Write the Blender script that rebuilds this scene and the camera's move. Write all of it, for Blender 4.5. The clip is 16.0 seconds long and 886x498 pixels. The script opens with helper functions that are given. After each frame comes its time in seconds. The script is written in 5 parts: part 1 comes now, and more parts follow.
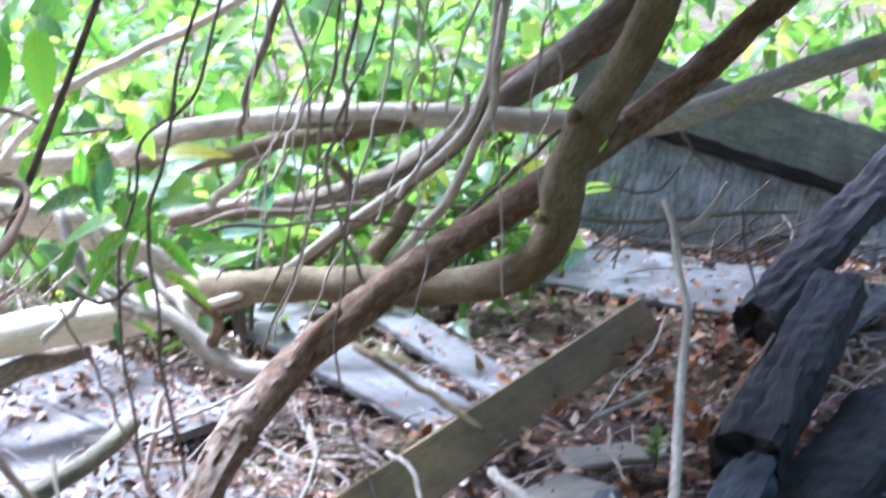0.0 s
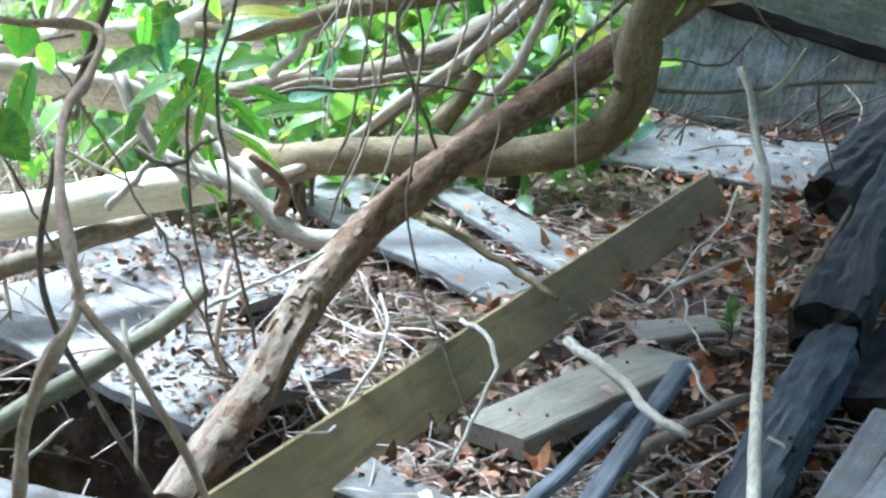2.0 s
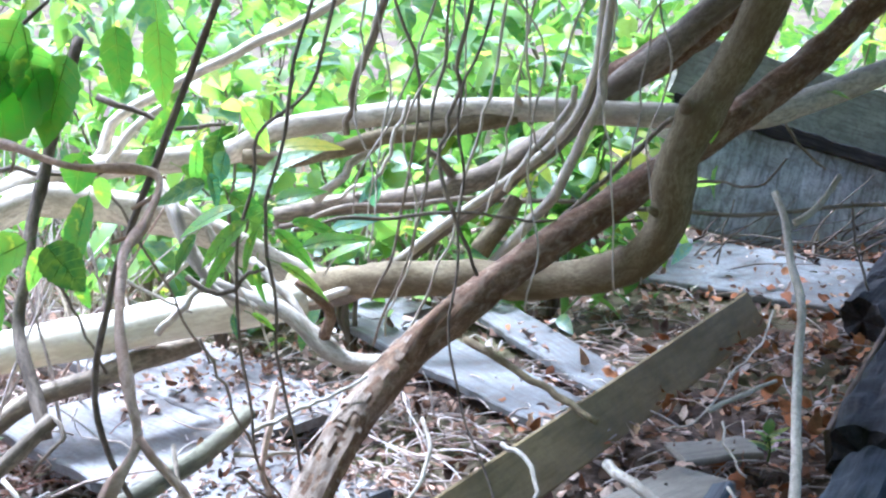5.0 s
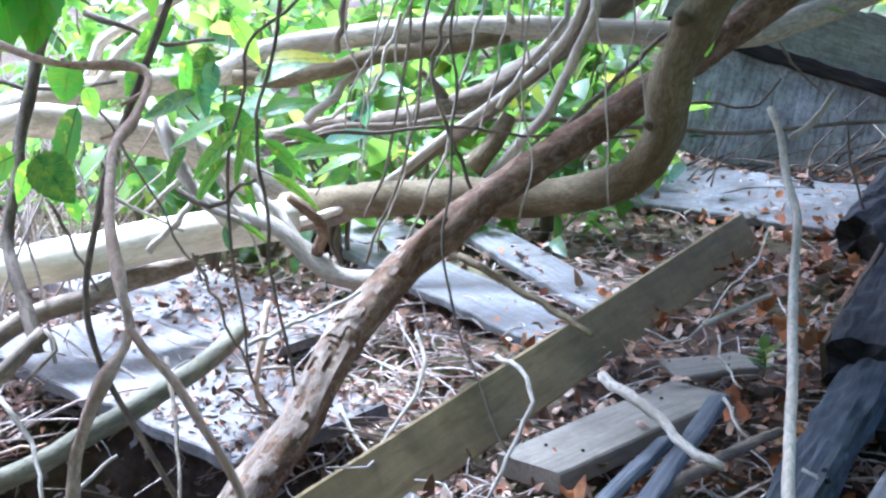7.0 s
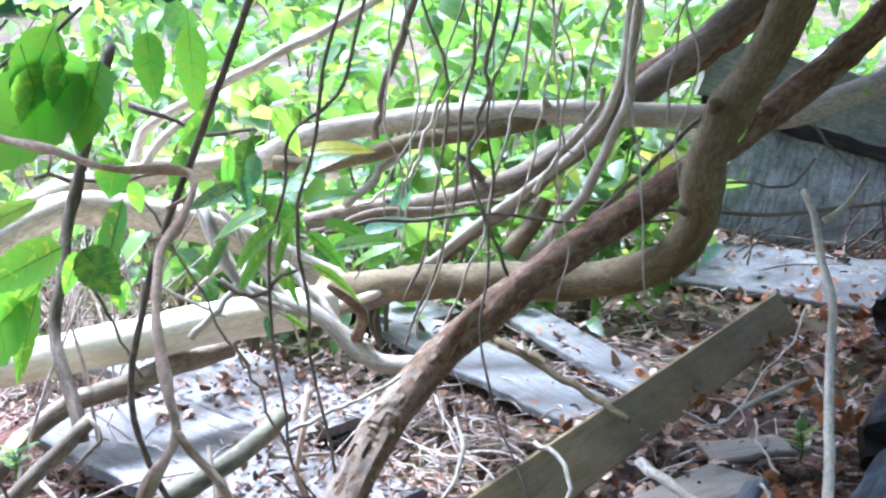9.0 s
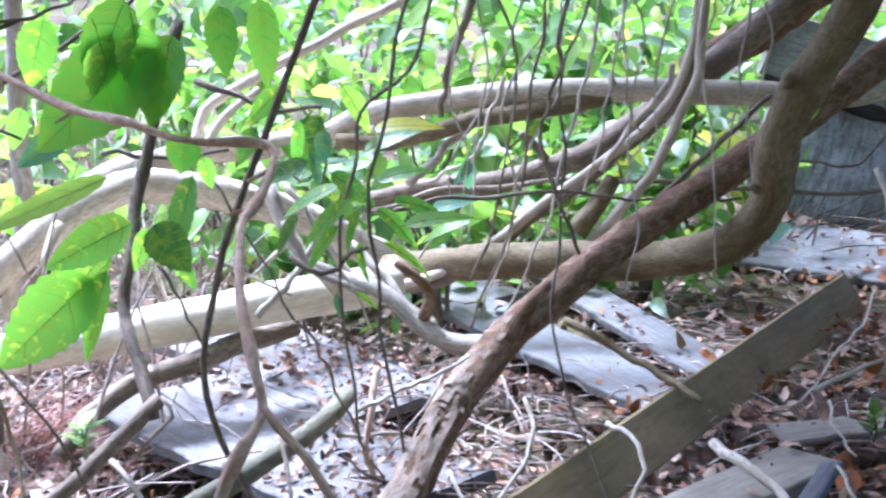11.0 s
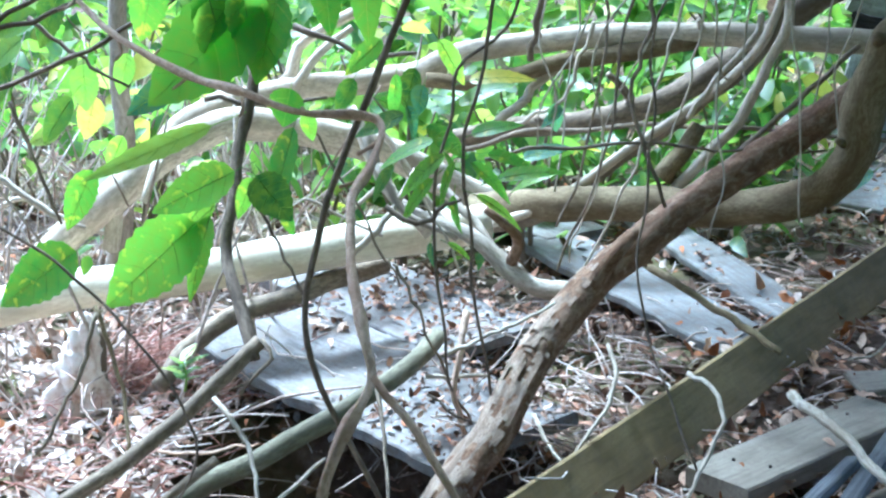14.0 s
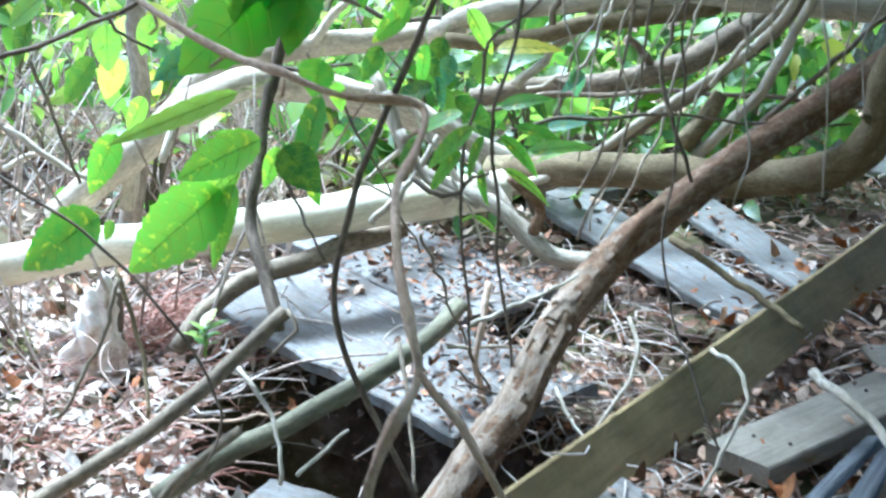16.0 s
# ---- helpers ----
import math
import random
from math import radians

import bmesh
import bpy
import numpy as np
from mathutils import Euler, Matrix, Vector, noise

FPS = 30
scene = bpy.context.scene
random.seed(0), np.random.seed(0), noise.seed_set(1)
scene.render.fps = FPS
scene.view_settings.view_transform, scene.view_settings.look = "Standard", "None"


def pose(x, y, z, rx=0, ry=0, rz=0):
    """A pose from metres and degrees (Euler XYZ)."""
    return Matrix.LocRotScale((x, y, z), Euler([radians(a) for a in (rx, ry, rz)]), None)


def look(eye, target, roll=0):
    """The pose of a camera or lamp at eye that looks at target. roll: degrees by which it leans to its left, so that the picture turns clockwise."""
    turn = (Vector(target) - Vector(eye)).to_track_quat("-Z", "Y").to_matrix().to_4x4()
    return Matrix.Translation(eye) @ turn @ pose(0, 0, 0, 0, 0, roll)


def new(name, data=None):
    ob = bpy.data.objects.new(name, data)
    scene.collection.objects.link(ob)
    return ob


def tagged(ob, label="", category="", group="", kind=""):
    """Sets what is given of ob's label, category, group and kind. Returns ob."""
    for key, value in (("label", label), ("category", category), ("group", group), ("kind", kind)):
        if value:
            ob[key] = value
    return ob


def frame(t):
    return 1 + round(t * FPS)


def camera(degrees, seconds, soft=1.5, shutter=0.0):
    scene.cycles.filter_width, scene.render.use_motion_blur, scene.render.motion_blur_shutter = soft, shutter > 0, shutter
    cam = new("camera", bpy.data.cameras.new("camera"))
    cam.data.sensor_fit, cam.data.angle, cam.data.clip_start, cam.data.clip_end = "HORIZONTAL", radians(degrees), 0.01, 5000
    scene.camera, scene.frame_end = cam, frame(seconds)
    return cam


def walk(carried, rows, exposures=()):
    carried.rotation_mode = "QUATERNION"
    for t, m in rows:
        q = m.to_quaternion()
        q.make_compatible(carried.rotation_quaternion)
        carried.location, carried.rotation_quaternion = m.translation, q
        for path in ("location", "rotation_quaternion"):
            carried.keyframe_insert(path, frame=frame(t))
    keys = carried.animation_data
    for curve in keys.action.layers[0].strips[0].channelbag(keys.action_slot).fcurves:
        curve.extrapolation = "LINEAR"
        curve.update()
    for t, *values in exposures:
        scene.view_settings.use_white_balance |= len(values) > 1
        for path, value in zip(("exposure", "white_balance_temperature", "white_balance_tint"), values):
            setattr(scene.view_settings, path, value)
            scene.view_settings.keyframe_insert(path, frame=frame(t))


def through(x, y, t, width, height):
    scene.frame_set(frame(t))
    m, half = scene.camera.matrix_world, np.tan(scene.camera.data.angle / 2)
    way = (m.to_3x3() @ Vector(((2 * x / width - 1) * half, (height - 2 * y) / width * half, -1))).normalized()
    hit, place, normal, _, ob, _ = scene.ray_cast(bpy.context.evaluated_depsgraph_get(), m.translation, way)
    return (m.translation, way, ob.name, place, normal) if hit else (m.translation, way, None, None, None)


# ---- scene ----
cam = camera(32.0, 16.0, soft=2.4, shutter=0.5)
PATH = [
    (0, (0.108, -0.029, 1.171), (0.181, 1.928, 0.766), -0.6),
    (0.5, (0.057, 0.019, 1.118), (0.092, 1.951, 0.602), -0.6),
    (1, (0.043, 0.045, 1.095), (0.082, 1.949, 0.484), -0.4),
    (1.5, (0.05, 0.053, 1.093), (0.093, 1.968, 0.52), -0.9),
    (2, (0.05, 0.041, 1.098), (0.066, 1.968, 0.562), -1.0),
    (2.5, (0.055, 0.008, 1.116), (0.051, 1.943, 0.614), -1.3),
    (3, (0.055, -0.017, 1.134), (0.013, 1.933, 0.689), -1.4),
    (3.5, (0.053, -0.018, 1.144), (0.013, 1.933, 0.706), -1.2),
    (4, (0.053, -0.03, 1.15), (0.007, 1.926, 0.736), -1.0),
    (4.2, (0.059, -0.039, 1.151), (0.014, 1.92, 0.753), -1.2),
    (6.3, (0.035, 0.0, 1.111), (0.015, 1.957, 0.7), -1.8),
    (6.5, (0.045, -0.014, 1.096), (0.027, 1.936, 0.653), -2.0),
    (7, (0.045, -0.013, 1.088), (0.02, 1.93, 0.617), -1.8),
    (7.5, (0.042, -0.023, 1.109), (0.014, 1.932, 0.689), -2.0),
    (8, (0.056, -0.035, 1.126), (0.032, 1.925, 0.728), -1.9),
    (8.5, (0.05, -0.047, 1.127), (0.0, 1.915, 0.745), -2.2),
    (8.7, (0.05, -0.048, 1.136), (-0.011, 1.914, 0.753), -2.3),
    (10.8, (-0.001, -0.016, 1.111), (-0.108, 1.942, 0.713), -2.6),
    (11, (-0.002, -0.016, 1.119), (-0.132, 1.938, 0.716), -2.6),
    (11.5, (-0.034, -0.003, 1.142), (-0.216, 1.942, 0.716), -2.5),
    (12, (-0.062, -0.016, 1.121), (-0.278, 1.918, 0.66), -2.2),
    (12.5, (-0.051, -0.104, 1.138), (-0.279, 1.827, 0.669), -2.2),
    (13, (-0.032, -0.116, 1.219), (-0.256, 1.822, 0.778), -2.0),
    (13.5, (-0.032, -0.078, 1.24), (-0.262, 1.85, 0.761), -1.9),
    (14, (-0.026, -0.091, 1.22), (-0.252, 1.828, 0.703), -2.0),
    (14.5, (-0.029, -0.093, 1.224), (-0.253, 1.822, 0.693), -2.1),
    (15, (-0.013, -0.095, 1.229), (-0.237, 1.824, 0.714), -2.0),
    (15.5, (-0.023, -0.107, 1.202), (-0.245, 1.801, 0.645), -2.0),
    (16, (-0.094, -0.066, 1.282), (-0.306, 1.831, 0.685), -0.8),
]
walk(cam, [(t, look(eye, target, roll)) for t, eye, target, roll in PATH],
     exposures=[(0, 2.45, 4700, 14), (1, 2.4, 4800, -1), (2.5, 2.5, 4650, -3), (4, 2.5, 4700, 6), (6.5, 2.5, 4500, 11), (8.5, 2.5, 4700, 9), (11, 2.35, 4650, 17), (12.5, 2.38, 4500, 14), (13.3, 2.25, 4400, -1), (16, 2.2, 4550, -4)])

# ---- world, sun, exposure ----
world = bpy.data.worlds.new("sky")
scene.world = world
world.use_nodes = True
wn = world.node_tree.nodes
sky = wn.new("ShaderNodeTexSky")
sky.sky_type = "NISHITA"
sky.sun_disc = False
sky.sun_elevation = radians(61)
sky.sun_rotation = radians(-40)
sky.altitude = 100
sky.air_density = 0.6
sky.dust_density = 6.0
sky.ozone_density = 1.0
world.node_tree.links.new(sky.outputs[0], wn["Background"].inputs[0])
wn["Background"].inputs[1].default_value = 0.15

sun_data = bpy.data.lights.new("sun", "SUN")
sun_data.energy = 2.4
sun_data.angle = radians(12)
sun_data.color = (1.0, 0.985, 0.965)
sun = new("sun", sun_data)
sun.matrix_world = look((-3.2, 3.8, 9.0), (0, 0, 0))


# ---- materials ----
def material(name, rough=0.8, spec=0.3):
    m = bpy.data.materials.new(name)
    m.use_nodes = True
    nt = m.node_tree
    b = nt.nodes["Principled BSDF"]
    b.inputs["Roughness"].default_value = rough
    b.inputs["Specular IOR Level"].default_value = spec
    return m, nt, b


def node(nt, kind, **vals):
    n = nt.nodes.new(kind)
    for k, v in vals.items():
        n.inputs[k.replace("_", " ")].default_value = v
    return n


def coords(nt, scale, kind="Object"):
    tc = nt.nodes.new("ShaderNodeTexCoord")
    mp = nt.nodes.new("ShaderNodeMapping")
    mp.inputs["Scale"].default_value = scale
    nt.links.new(tc.outputs[kind], mp.inputs["Vector"])
    return mp.outputs[0]


def ramp(nt, fac, stops):
    r = nt.nodes.new("ShaderNodeValToRGB")
    while len(r.color_ramp.elements) < len(stops):
        r.color_ramp.elements.new(0.5)
    for e, (p, c) in zip(r.color_ramp.elements, stops):
        e.position = p
        e.color = (*c, 1)
    nt.links.new(fac, r.inputs[0])
    return r.outputs[0]


def mix(nt, fac, a, b, how="MIX"):
    m = nt.nodes.new("ShaderNodeMix")
    m.data_type = "RGBA"
    m.blend_type = how
    for sock, v in ((m.inputs[0], fac), (m.inputs[6], a), (m.inputs[7], b)):
        if isinstance(v, (int, float)):
            sock.default_value = v
        elif isinstance(v, tuple):
            sock.default_value = (*v, 1)
        else:
            nt.links.new(v, sock)
    return m.outputs[2]


def noise_tex(nt, vec, scale, detail=5.0, rough=0.6, dist=0.0):
    n = node(nt, "ShaderNodeTexNoise", Scale=scale, Detail=detail, Roughness=rough, Distortion=dist)
    nt.links.new(vec, n.inputs["Vector"])
    return n.outputs["Fac"]


def bump(nt, bsdf, height, strength, dist):
    b = node(nt, "ShaderNodeBump", Strength=strength, Distance=dist)
    nt.links.new(height, b.inputs["Height"])
    nt.links.new(b.outputs[0], bsdf.inputs["Normal"])


def bark(name, light, mid, dark, patch=None, rough=0.85, scale=1.0, strength=0.6, stretch=0.35):
    """Bark: fine fissures, blotches of lichen and worn patches."""
    m, nt, b = material(name, rough, 0.25)
    at = nt.nodes.new("ShaderNodeAttribute")
    at.attribute_name = "along"
    mp = nt.nodes.new("ShaderNodeMapping")
    mp.inputs["Scale"].default_value = (1, 1, stretch)
    nt.links.new(at.outputs["Vector"], mp.inputs["Vector"])
    v = mp.outputs[0]
    fine = noise_tex(nt, v, 130 * scale, 6, 0.7, 0.5)
    big = noise_tex(nt, v, 16 * scale, 5, 0.6, 0.5)
    c = ramp(nt, big, [(0.32, dark), (0.5, mid), (0.68, light)])
    c = mix(nt, ramp(nt, fine, [(0.40, (0.8, 0.8, 0.8)), (0.58, (0, 0, 0))]), c, dark)
    if patch:
        p = noise_tex(nt, v, 23 * scale, 3, 0.5, 0.8)
        c = mix(nt, ramp(nt, p, [(0.5, (0, 0, 0)), (0.68, (0.5, 0.5, 0.5))]), c, patch)
    nt.links.new(c, b.inputs["Base Color"])
    bump(nt, b, mix(nt, 0.5, fine, big), strength, 0.006)
    return m


def timber(name, light, mid, dark, rough=0.8, grain=1.0, stain=None, strength=0.4, turned=False, dirt=0.0):
    """Sawn wood with its grain along the piece's own x."""
    m, nt, b = material(name, rough, 0.25)
    info = nt.nodes.new("ShaderNodeObjectInfo")
    tc = nt.nodes.new("ShaderNodeTexCoord")
    add = nt.nodes.new("ShaderNodeVectorMath")
    add.operation = "MULTIPLY_ADD"
    nt.links.new(info.outputs["Random"], add.inputs[0])
    add.inputs[1].default_value = (7.0, 13.0, 5.0)
    nt.links.new(tc.outputs["Object"], add.inputs[2])
    mp = nt.nodes.new("ShaderNodeMapping")
    mp.inputs["Scale"].default_value = (22 * grain, 2.0, 2.0) if turned else (2.2, 30 * grain, 30 * grain)
    nt.links.new(add.outputs[0], mp.inputs["Vector"])
    g = noise_tex(nt, mp.outputs[0], 3.0, 7, 0.65, 0.6)
    big = noise_tex(nt, add.outputs[0], 7.0, 4, 0.55)
    fine = noise_tex(nt, add.outputs[0], 160.0, 3, 0.6)
    c = ramp(nt, g, [(0.3, dark), (0.48, mid), (0.68, light)])
    c = mix(nt, ramp(nt, big, [(0.35, (0.65, 0.65, 0.65)), (0.66, (0, 0, 0))]), c, stain or dark)
    c = mix(nt, ramp(nt, fine, [(0.32, (0.3, 0.3, 0.3)), (0.45, (0, 0, 0))]), c, dark)
    if dirt:
        d = noise_tex(nt, add.outputs[0], 26.0, 6, 0.75, 0.4)
        c = mix(nt, ramp(nt, d, [(0.46, (0, 0, 0)), (0.62, (dirt, dirt, dirt))]), c, (0.15, 0.115, 0.085))
        pit = noise_tex(nt, add.outputs[0], 75.0, 4, 0.7)
        c = mix(nt, ramp(nt, pit, [(0.34, (dirt, dirt, dirt)), (0.46, (0, 0, 0))]), c, dark)
        g = mix(nt, 0.6, g, pit)
    nt.links.new(c, b.inputs["Base Color"])
    bump(nt, b, g, strength, 0.004)
    return m


def leaf_material(name, tones, through=0.45, rough=0.38, spots=0.0):
    """Living leaf: colour varies from leaf to leaf, light shines through."""
    m, nt, b = material(name, rough, 0.55)
    geo = nt.nodes.new("ShaderNodeNewGeometry")
    info = nt.nodes.new("ShaderNodeObjectInfo")
    s = nt.nodes.new("ShaderNodeMath")
    s.operation = "ADD"
    nt.links.new(geo.outputs["Random Per Island"], s.inputs[0])
    nt.links.new(info.outputs["Random"], s.inputs[1])
    fr = nt.nodes.new("ShaderNodeMath")
    fr.operation = "FRACT"
    nt.links.new(s.outputs[0], fr.inputs[0])
    c = ramp(nt, fr.outputs[0], tones)
    v = coords(nt, (1, 1, 1))
    c = mix(nt, ramp(nt, noise_tex(nt, v, 45, 3), [(0.4, (0, 0, 0)), (0.75, (0.55, 0.55, 0.55))]), c, (0.22, 0.27, 0.02))
    if spots:
        c = mix(nt, ramp(nt, noise_tex(nt, v, 55, 2, 0.4), [(0.62, (0, 0, 0)), (0.70, (spots, spots, spots))]), c, (0.62, 0.58, 0.05))
    nt.links.new(c, b.inputs["Base Color"])
    bump(nt, b, noise_tex(nt, v, 140, 3), 0.25, 0.002)
    t = nt.nodes.new("ShaderNodeBsdfTranslucent")
    nt.links.new(mix(nt, 1.0, c, (1.6, 1.7, 1.0), "MULTIPLY"), t.inputs["Color"])
    sh = nt.nodes.new("ShaderNodeMixShader")
    sh.inputs[0].default_value = through
    nt.links.new(b.outputs[0], sh.inputs[1])
    nt.links.new(t.outputs[0], sh.inputs[2])
    nt.links.new(sh.outputs[0], nt.nodes["Material Output"].inputs["Surface"])
    return m


def dry_material(name, tones, rough=0.75):
    """Dead leaves and chips, each of its own tone."""
    m, nt, b = material(name, rough, 0.25)
    geo = nt.nodes.new("ShaderNodeNewGeometry")
    c = ramp(nt, geo.outputs["Random Per Island"], tones)
    v = coords(nt, (1, 1, 1))
    n = noise_tex(nt, v, 60, 4)
    c = mix(nt, ramp(nt, n, [(0.35, (0.5, 0.5, 0.5)), (0.6, (0, 0, 0))]), c, (0.09, 0.055, 0.035))
    nt.links.new(c, b.inputs["Base Color"])
    bump(nt, b, n, 0.4, 0.003)
    return m


BARK_PALE = bark("pale_bark", (0.73, 0.66, 0.51), (0.61, 0.53, 0.40), (0.36, 0.30, 0.22), strength=0.35)
BARK_YELLOW = bark("bare_yellow_wood", (0.90, 0.84, 0.68), (0.84, 0.77, 0.58), (0.64, 0.55, 0.38), rough=0.7, strength=0.25)
BARK_BROWN = bark("flaky_brown_bark", (0.36, 0.23, 0.14), (0.235, 0.135, 0.075), (0.10, 0.055, 0.03), (0.44, 0.33, 0.22), strength=0.9, scale=2.2, stretch=0.5)
BARK_TAN = bark("smooth_tan_bark", (0.31, 0.25, 0.14), (0.235, 0.18, 0.097), (0.125, 0.09, 0.045), strength=0.5, scale=1.6)
BARK_GREY = bark("grey_brown_bark", (0.38, 0.31, 0.22), (0.27, 0.21, 0.145), (0.13, 0.10, 0.07), strength=0.6)
BARK_DARK = bark("dark_vine_bark", (0.32, 0.25, 0.18), (0.21, 0.16, 0.115), (0.09, 0.068, 0.05), strength=0.7)
VINE_PINK = bark("pinkish_vine_bark", (0.76, 0.59, 0.45), (0.66, 0.48, 0.35), (0.38, 0.25, 0.17), strength=0.7, scale=1.6)
TWIG_PALE = bark("pale_twig", (0.66, 0.60, 0.50), (0.55, 0.48, 0.38), (0.33, 0.27, 0.20), strength=0.3)
BARK_MID = bark("weathered_limb_bark", (0.52, 0.46, 0.37), (0.42, 0.36, 0.28), (0.24, 0.20, 0.15), strength=0.45)
BARK_PEEL_LIT = bark("peeling_bark", (0.42, 0.33, 0.245), (0.33, 0.245, 0.17), (0.16, 0.11, 0.075), (0.46, 0.38, 0.30), strength=1.0, scale=3.2, stretch=0.3)
POLE_GREEN = bark("greenish_pole_bark", (0.30, 0.27, 0.18), (0.22, 0.20, 0.13), (0.12, 0.105, 0.07), strength=0.4)
WOOD_GREY = timber("weathered_grey_wood", (0.31, 0.30, 0.29), (0.235, 0.225, 0.218), (0.115, 0.105, 0.097), stain=(0.16, 0.14, 0.115), grain=0.8, strength=0.6, dirt=0.75)
WOOD_OLIVE = timber("olive_brown_board", (0.34, 0.255, 0.12), (0.28, 0.205, 0.092), (0.18, 0.128, 0.056), grain=0.6, strength=0.15, dirt=0.25)
WOOD_LUMBER = timber("sawn_lumber", (0.37, 0.325, 0.255), (0.30, 0.26, 0.20), (0.18, 0.15, 0.11), strength=0.3, dirt=0.35)
WOOD_BLUE = timber("blue_grey_slat", (0.22, 0.225, 0.235), (0.13, 0.133, 0.14), (0.048, 0.049, 0.052))
WOOD_CHAR = timber("charred_timber", (0.075, 0.055, 0.042), (0.030, 0.022, 0.018), (0.008, 0.006, 0.005), rough=0.7, strength=0.9)
WOOD_SLATE = timber("blackened_blue_grey_timber", (0.13, 0.132, 0.138), (0.065, 0.067, 0.072), (0.018, 0.018, 0.019), rough=0.65, strength=0.7)
WOOD_DULL = timber("dull_grey_wood", (0.27, 0.267, 0.255), (0.205, 0.20, 0.19), (0.11, 0.103, 0.092), strength=0.5, dirt=0.6)
WOOD_STREAKY = timber("streaky_grey_board", (0.34, 0.34, 0.33), (0.25, 0.25, 0.24), (0.08, 0.075, 0.07), strength=0.5, dirt=0.7)
# Lighter brown that paints light onto the stub's left face.
WOOD_LIT_BROWN = timber("lit_brown_wood", (0.24, 0.165, 0.105), (0.16, 0.105, 0.065), (0.05, 0.032, 0.022), dirt=0.4)
WOOD_SIDING = timber("stained_siding", (0.80, 0.78, 0.77), (0.60, 0.58, 0.57), (0.09, 0.085, 0.08), grain=0.9, stain=(0.16, 0.16, 0.13), turned=True, dirt=0.5)
WOOD_MOSS = timber("mossy_grey_siding", (0.42, 0.41, 0.32), (0.31, 0.30, 0.22), (0.14, 0.13, 0.09), dirt=0.6)
LEAF = leaf_material("fresh_leaf", [(0.0, (0.04, 0.10, 0.025)), (0.35, (0.08, 0.17, 0.04)), (0.65, (0.15, 0.27, 0.05)), (0.93, (0.25, 0.36, 0.09)), (1.0, (0.45, 0.40, 0.06))])
LEAF_NEAR = leaf_material("shrub_leaf", [(0.0, (0.09, 0.24, 0.035)), (0.5, (0.17, 0.36, 0.05)), (1.0, (0.29, 0.48, 0.07))], 0.6, spots=0.5)
LEAF_DARK = leaf_material("dark_green_leaf", [(0.0, (0.03, 0.085, 0.02)), (1.0, (0.06, 0.15, 0.03))], 0.45, 0.65)
# Darker copy of the shrub leaf, with shade put into its tones.
LEAF_SHADE = leaf_material("shrub_leaf_painted_shade", [(0.0, (0.065, 0.19, 0.025)), (0.5, (0.115, 0.28, 0.035)), (1.0, (0.20, 0.38, 0.05))], 0.55)
# Crowns of the added, unseen trees; yellowed so their shade turns out warmer.
LEAF_CANOPY = leaf_material("canopy_leaf", [(0.0, (0.055, 0.06, 0.02)), (0.5, (0.10, 0.105, 0.03)), (1.0, (0.16, 0.14, 0.05))], 0.4, 0.7)
LEAF_BLUE = leaf_material("bluish_leaf", [(0.0, (0.05, 0.15, 0.09)), (1.0, (0.10, 0.24, 0.16))], 0.3, 0.5)
# Brighter, yellower copy of the fresh leaf: sunlight put into the tones.
LEAF_YELLOW = leaf_material("leaf_painted_sunlit", [(0.0, (0.045, 0.11, 0.025)), (0.35, (0.10, 0.21, 0.04)), (0.65, (0.19, 0.31, 0.06)), (0.88, (0.32, 0.42, 0.11)), (1.0, (0.46, 0.42, 0.08))], 0.5)
LITTER = dry_material("dry_leaf_litter", [(0.0, (0.04, 0.022, 0.015)), (0.25, (0.15, 0.078, 0.045)), (0.5, (0.34, 0.185, 0.11)), (0.72, (0.52, 0.35, 0.24)), (0.86, (0.72, 0.58, 0.46)), (0.93, (0.48, 0.17, 0.055)), (1.0, (0.78, 0.69, 0.60))])
ORANGE = dry_material("orange_dead_leaf", [(0.0, (0.16, 0.06, 0.025)), (0.3, (0.36, 0.12, 0.035)), (0.6, (0.48, 0.20, 0.07)), (0.85, (0.56, 0.36, 0.20)), (1.0, (0.60, 0.46, 0.32))])
NEEDLES = dry_material("red_brown_needles", [(0.0, (0.30, 0.13, 0.09)), (0.6, (0.46, 0.24, 0.18)), (1.0, (0.66, 0.46, 0.38))])
TWIG_DARK = dry_material("dark_dead_twigs", [(0.0, (0.04, 0.028, 0.02)), (0.6, (0.12, 0.085, 0.06)), (1.0, (0.32, 0.25, 0.19))])
STRAW = dry_material("dead_stalks", [(0.0, (0.34, 0.24, 0.18)), (0.4, (0.55, 0.44, 0.36)), (1.0, (0.76, 0.68, 0.61))])
FUNGUS, fnt, fb = material("cream_fungus", 0.75, 0.3)
fv = coords(fnt, (1, 1, 1))
fnt.links.new(ramp(fnt, noise_tex(fnt, fv, 26, 5), [(0.34, (0.42, 0.27, 0.19)), (0.46, (0.76, 0.63, 0.53)), (0.62, (0.90, 0.83, 0.76))]), fb.inputs["Base Color"])
bump(fnt, fb, noise_tex(fnt, fv, 60, 5), 0.6, 0.006)
SOIL, snt, sb = material("forest_soil", 0.95, 0.15)
sv = coords(snt, (1, 1, 1))
scol = ramp(snt, noise_tex(snt, sv, 14, 8, 0.7), [(0.3, (0.035, 0.024, 0.018)), (0.5, (0.10, 0.068, 0.048)), (0.7, (0.22, 0.16, 0.12))])
snt.links.new(mix(snt, ramp(snt, noise_tex(snt, sv, 1.1, 3), [(0.45, (0, 0, 0)), (0.65, (0.6, 0.6, 0.6))]), scol, (0.20, 0.20, 0.07)), sb.inputs["Base Color"])
bump(snt, sb, noise_tex(snt, sv, 55, 6, 0.7), 0.9, 0.02)


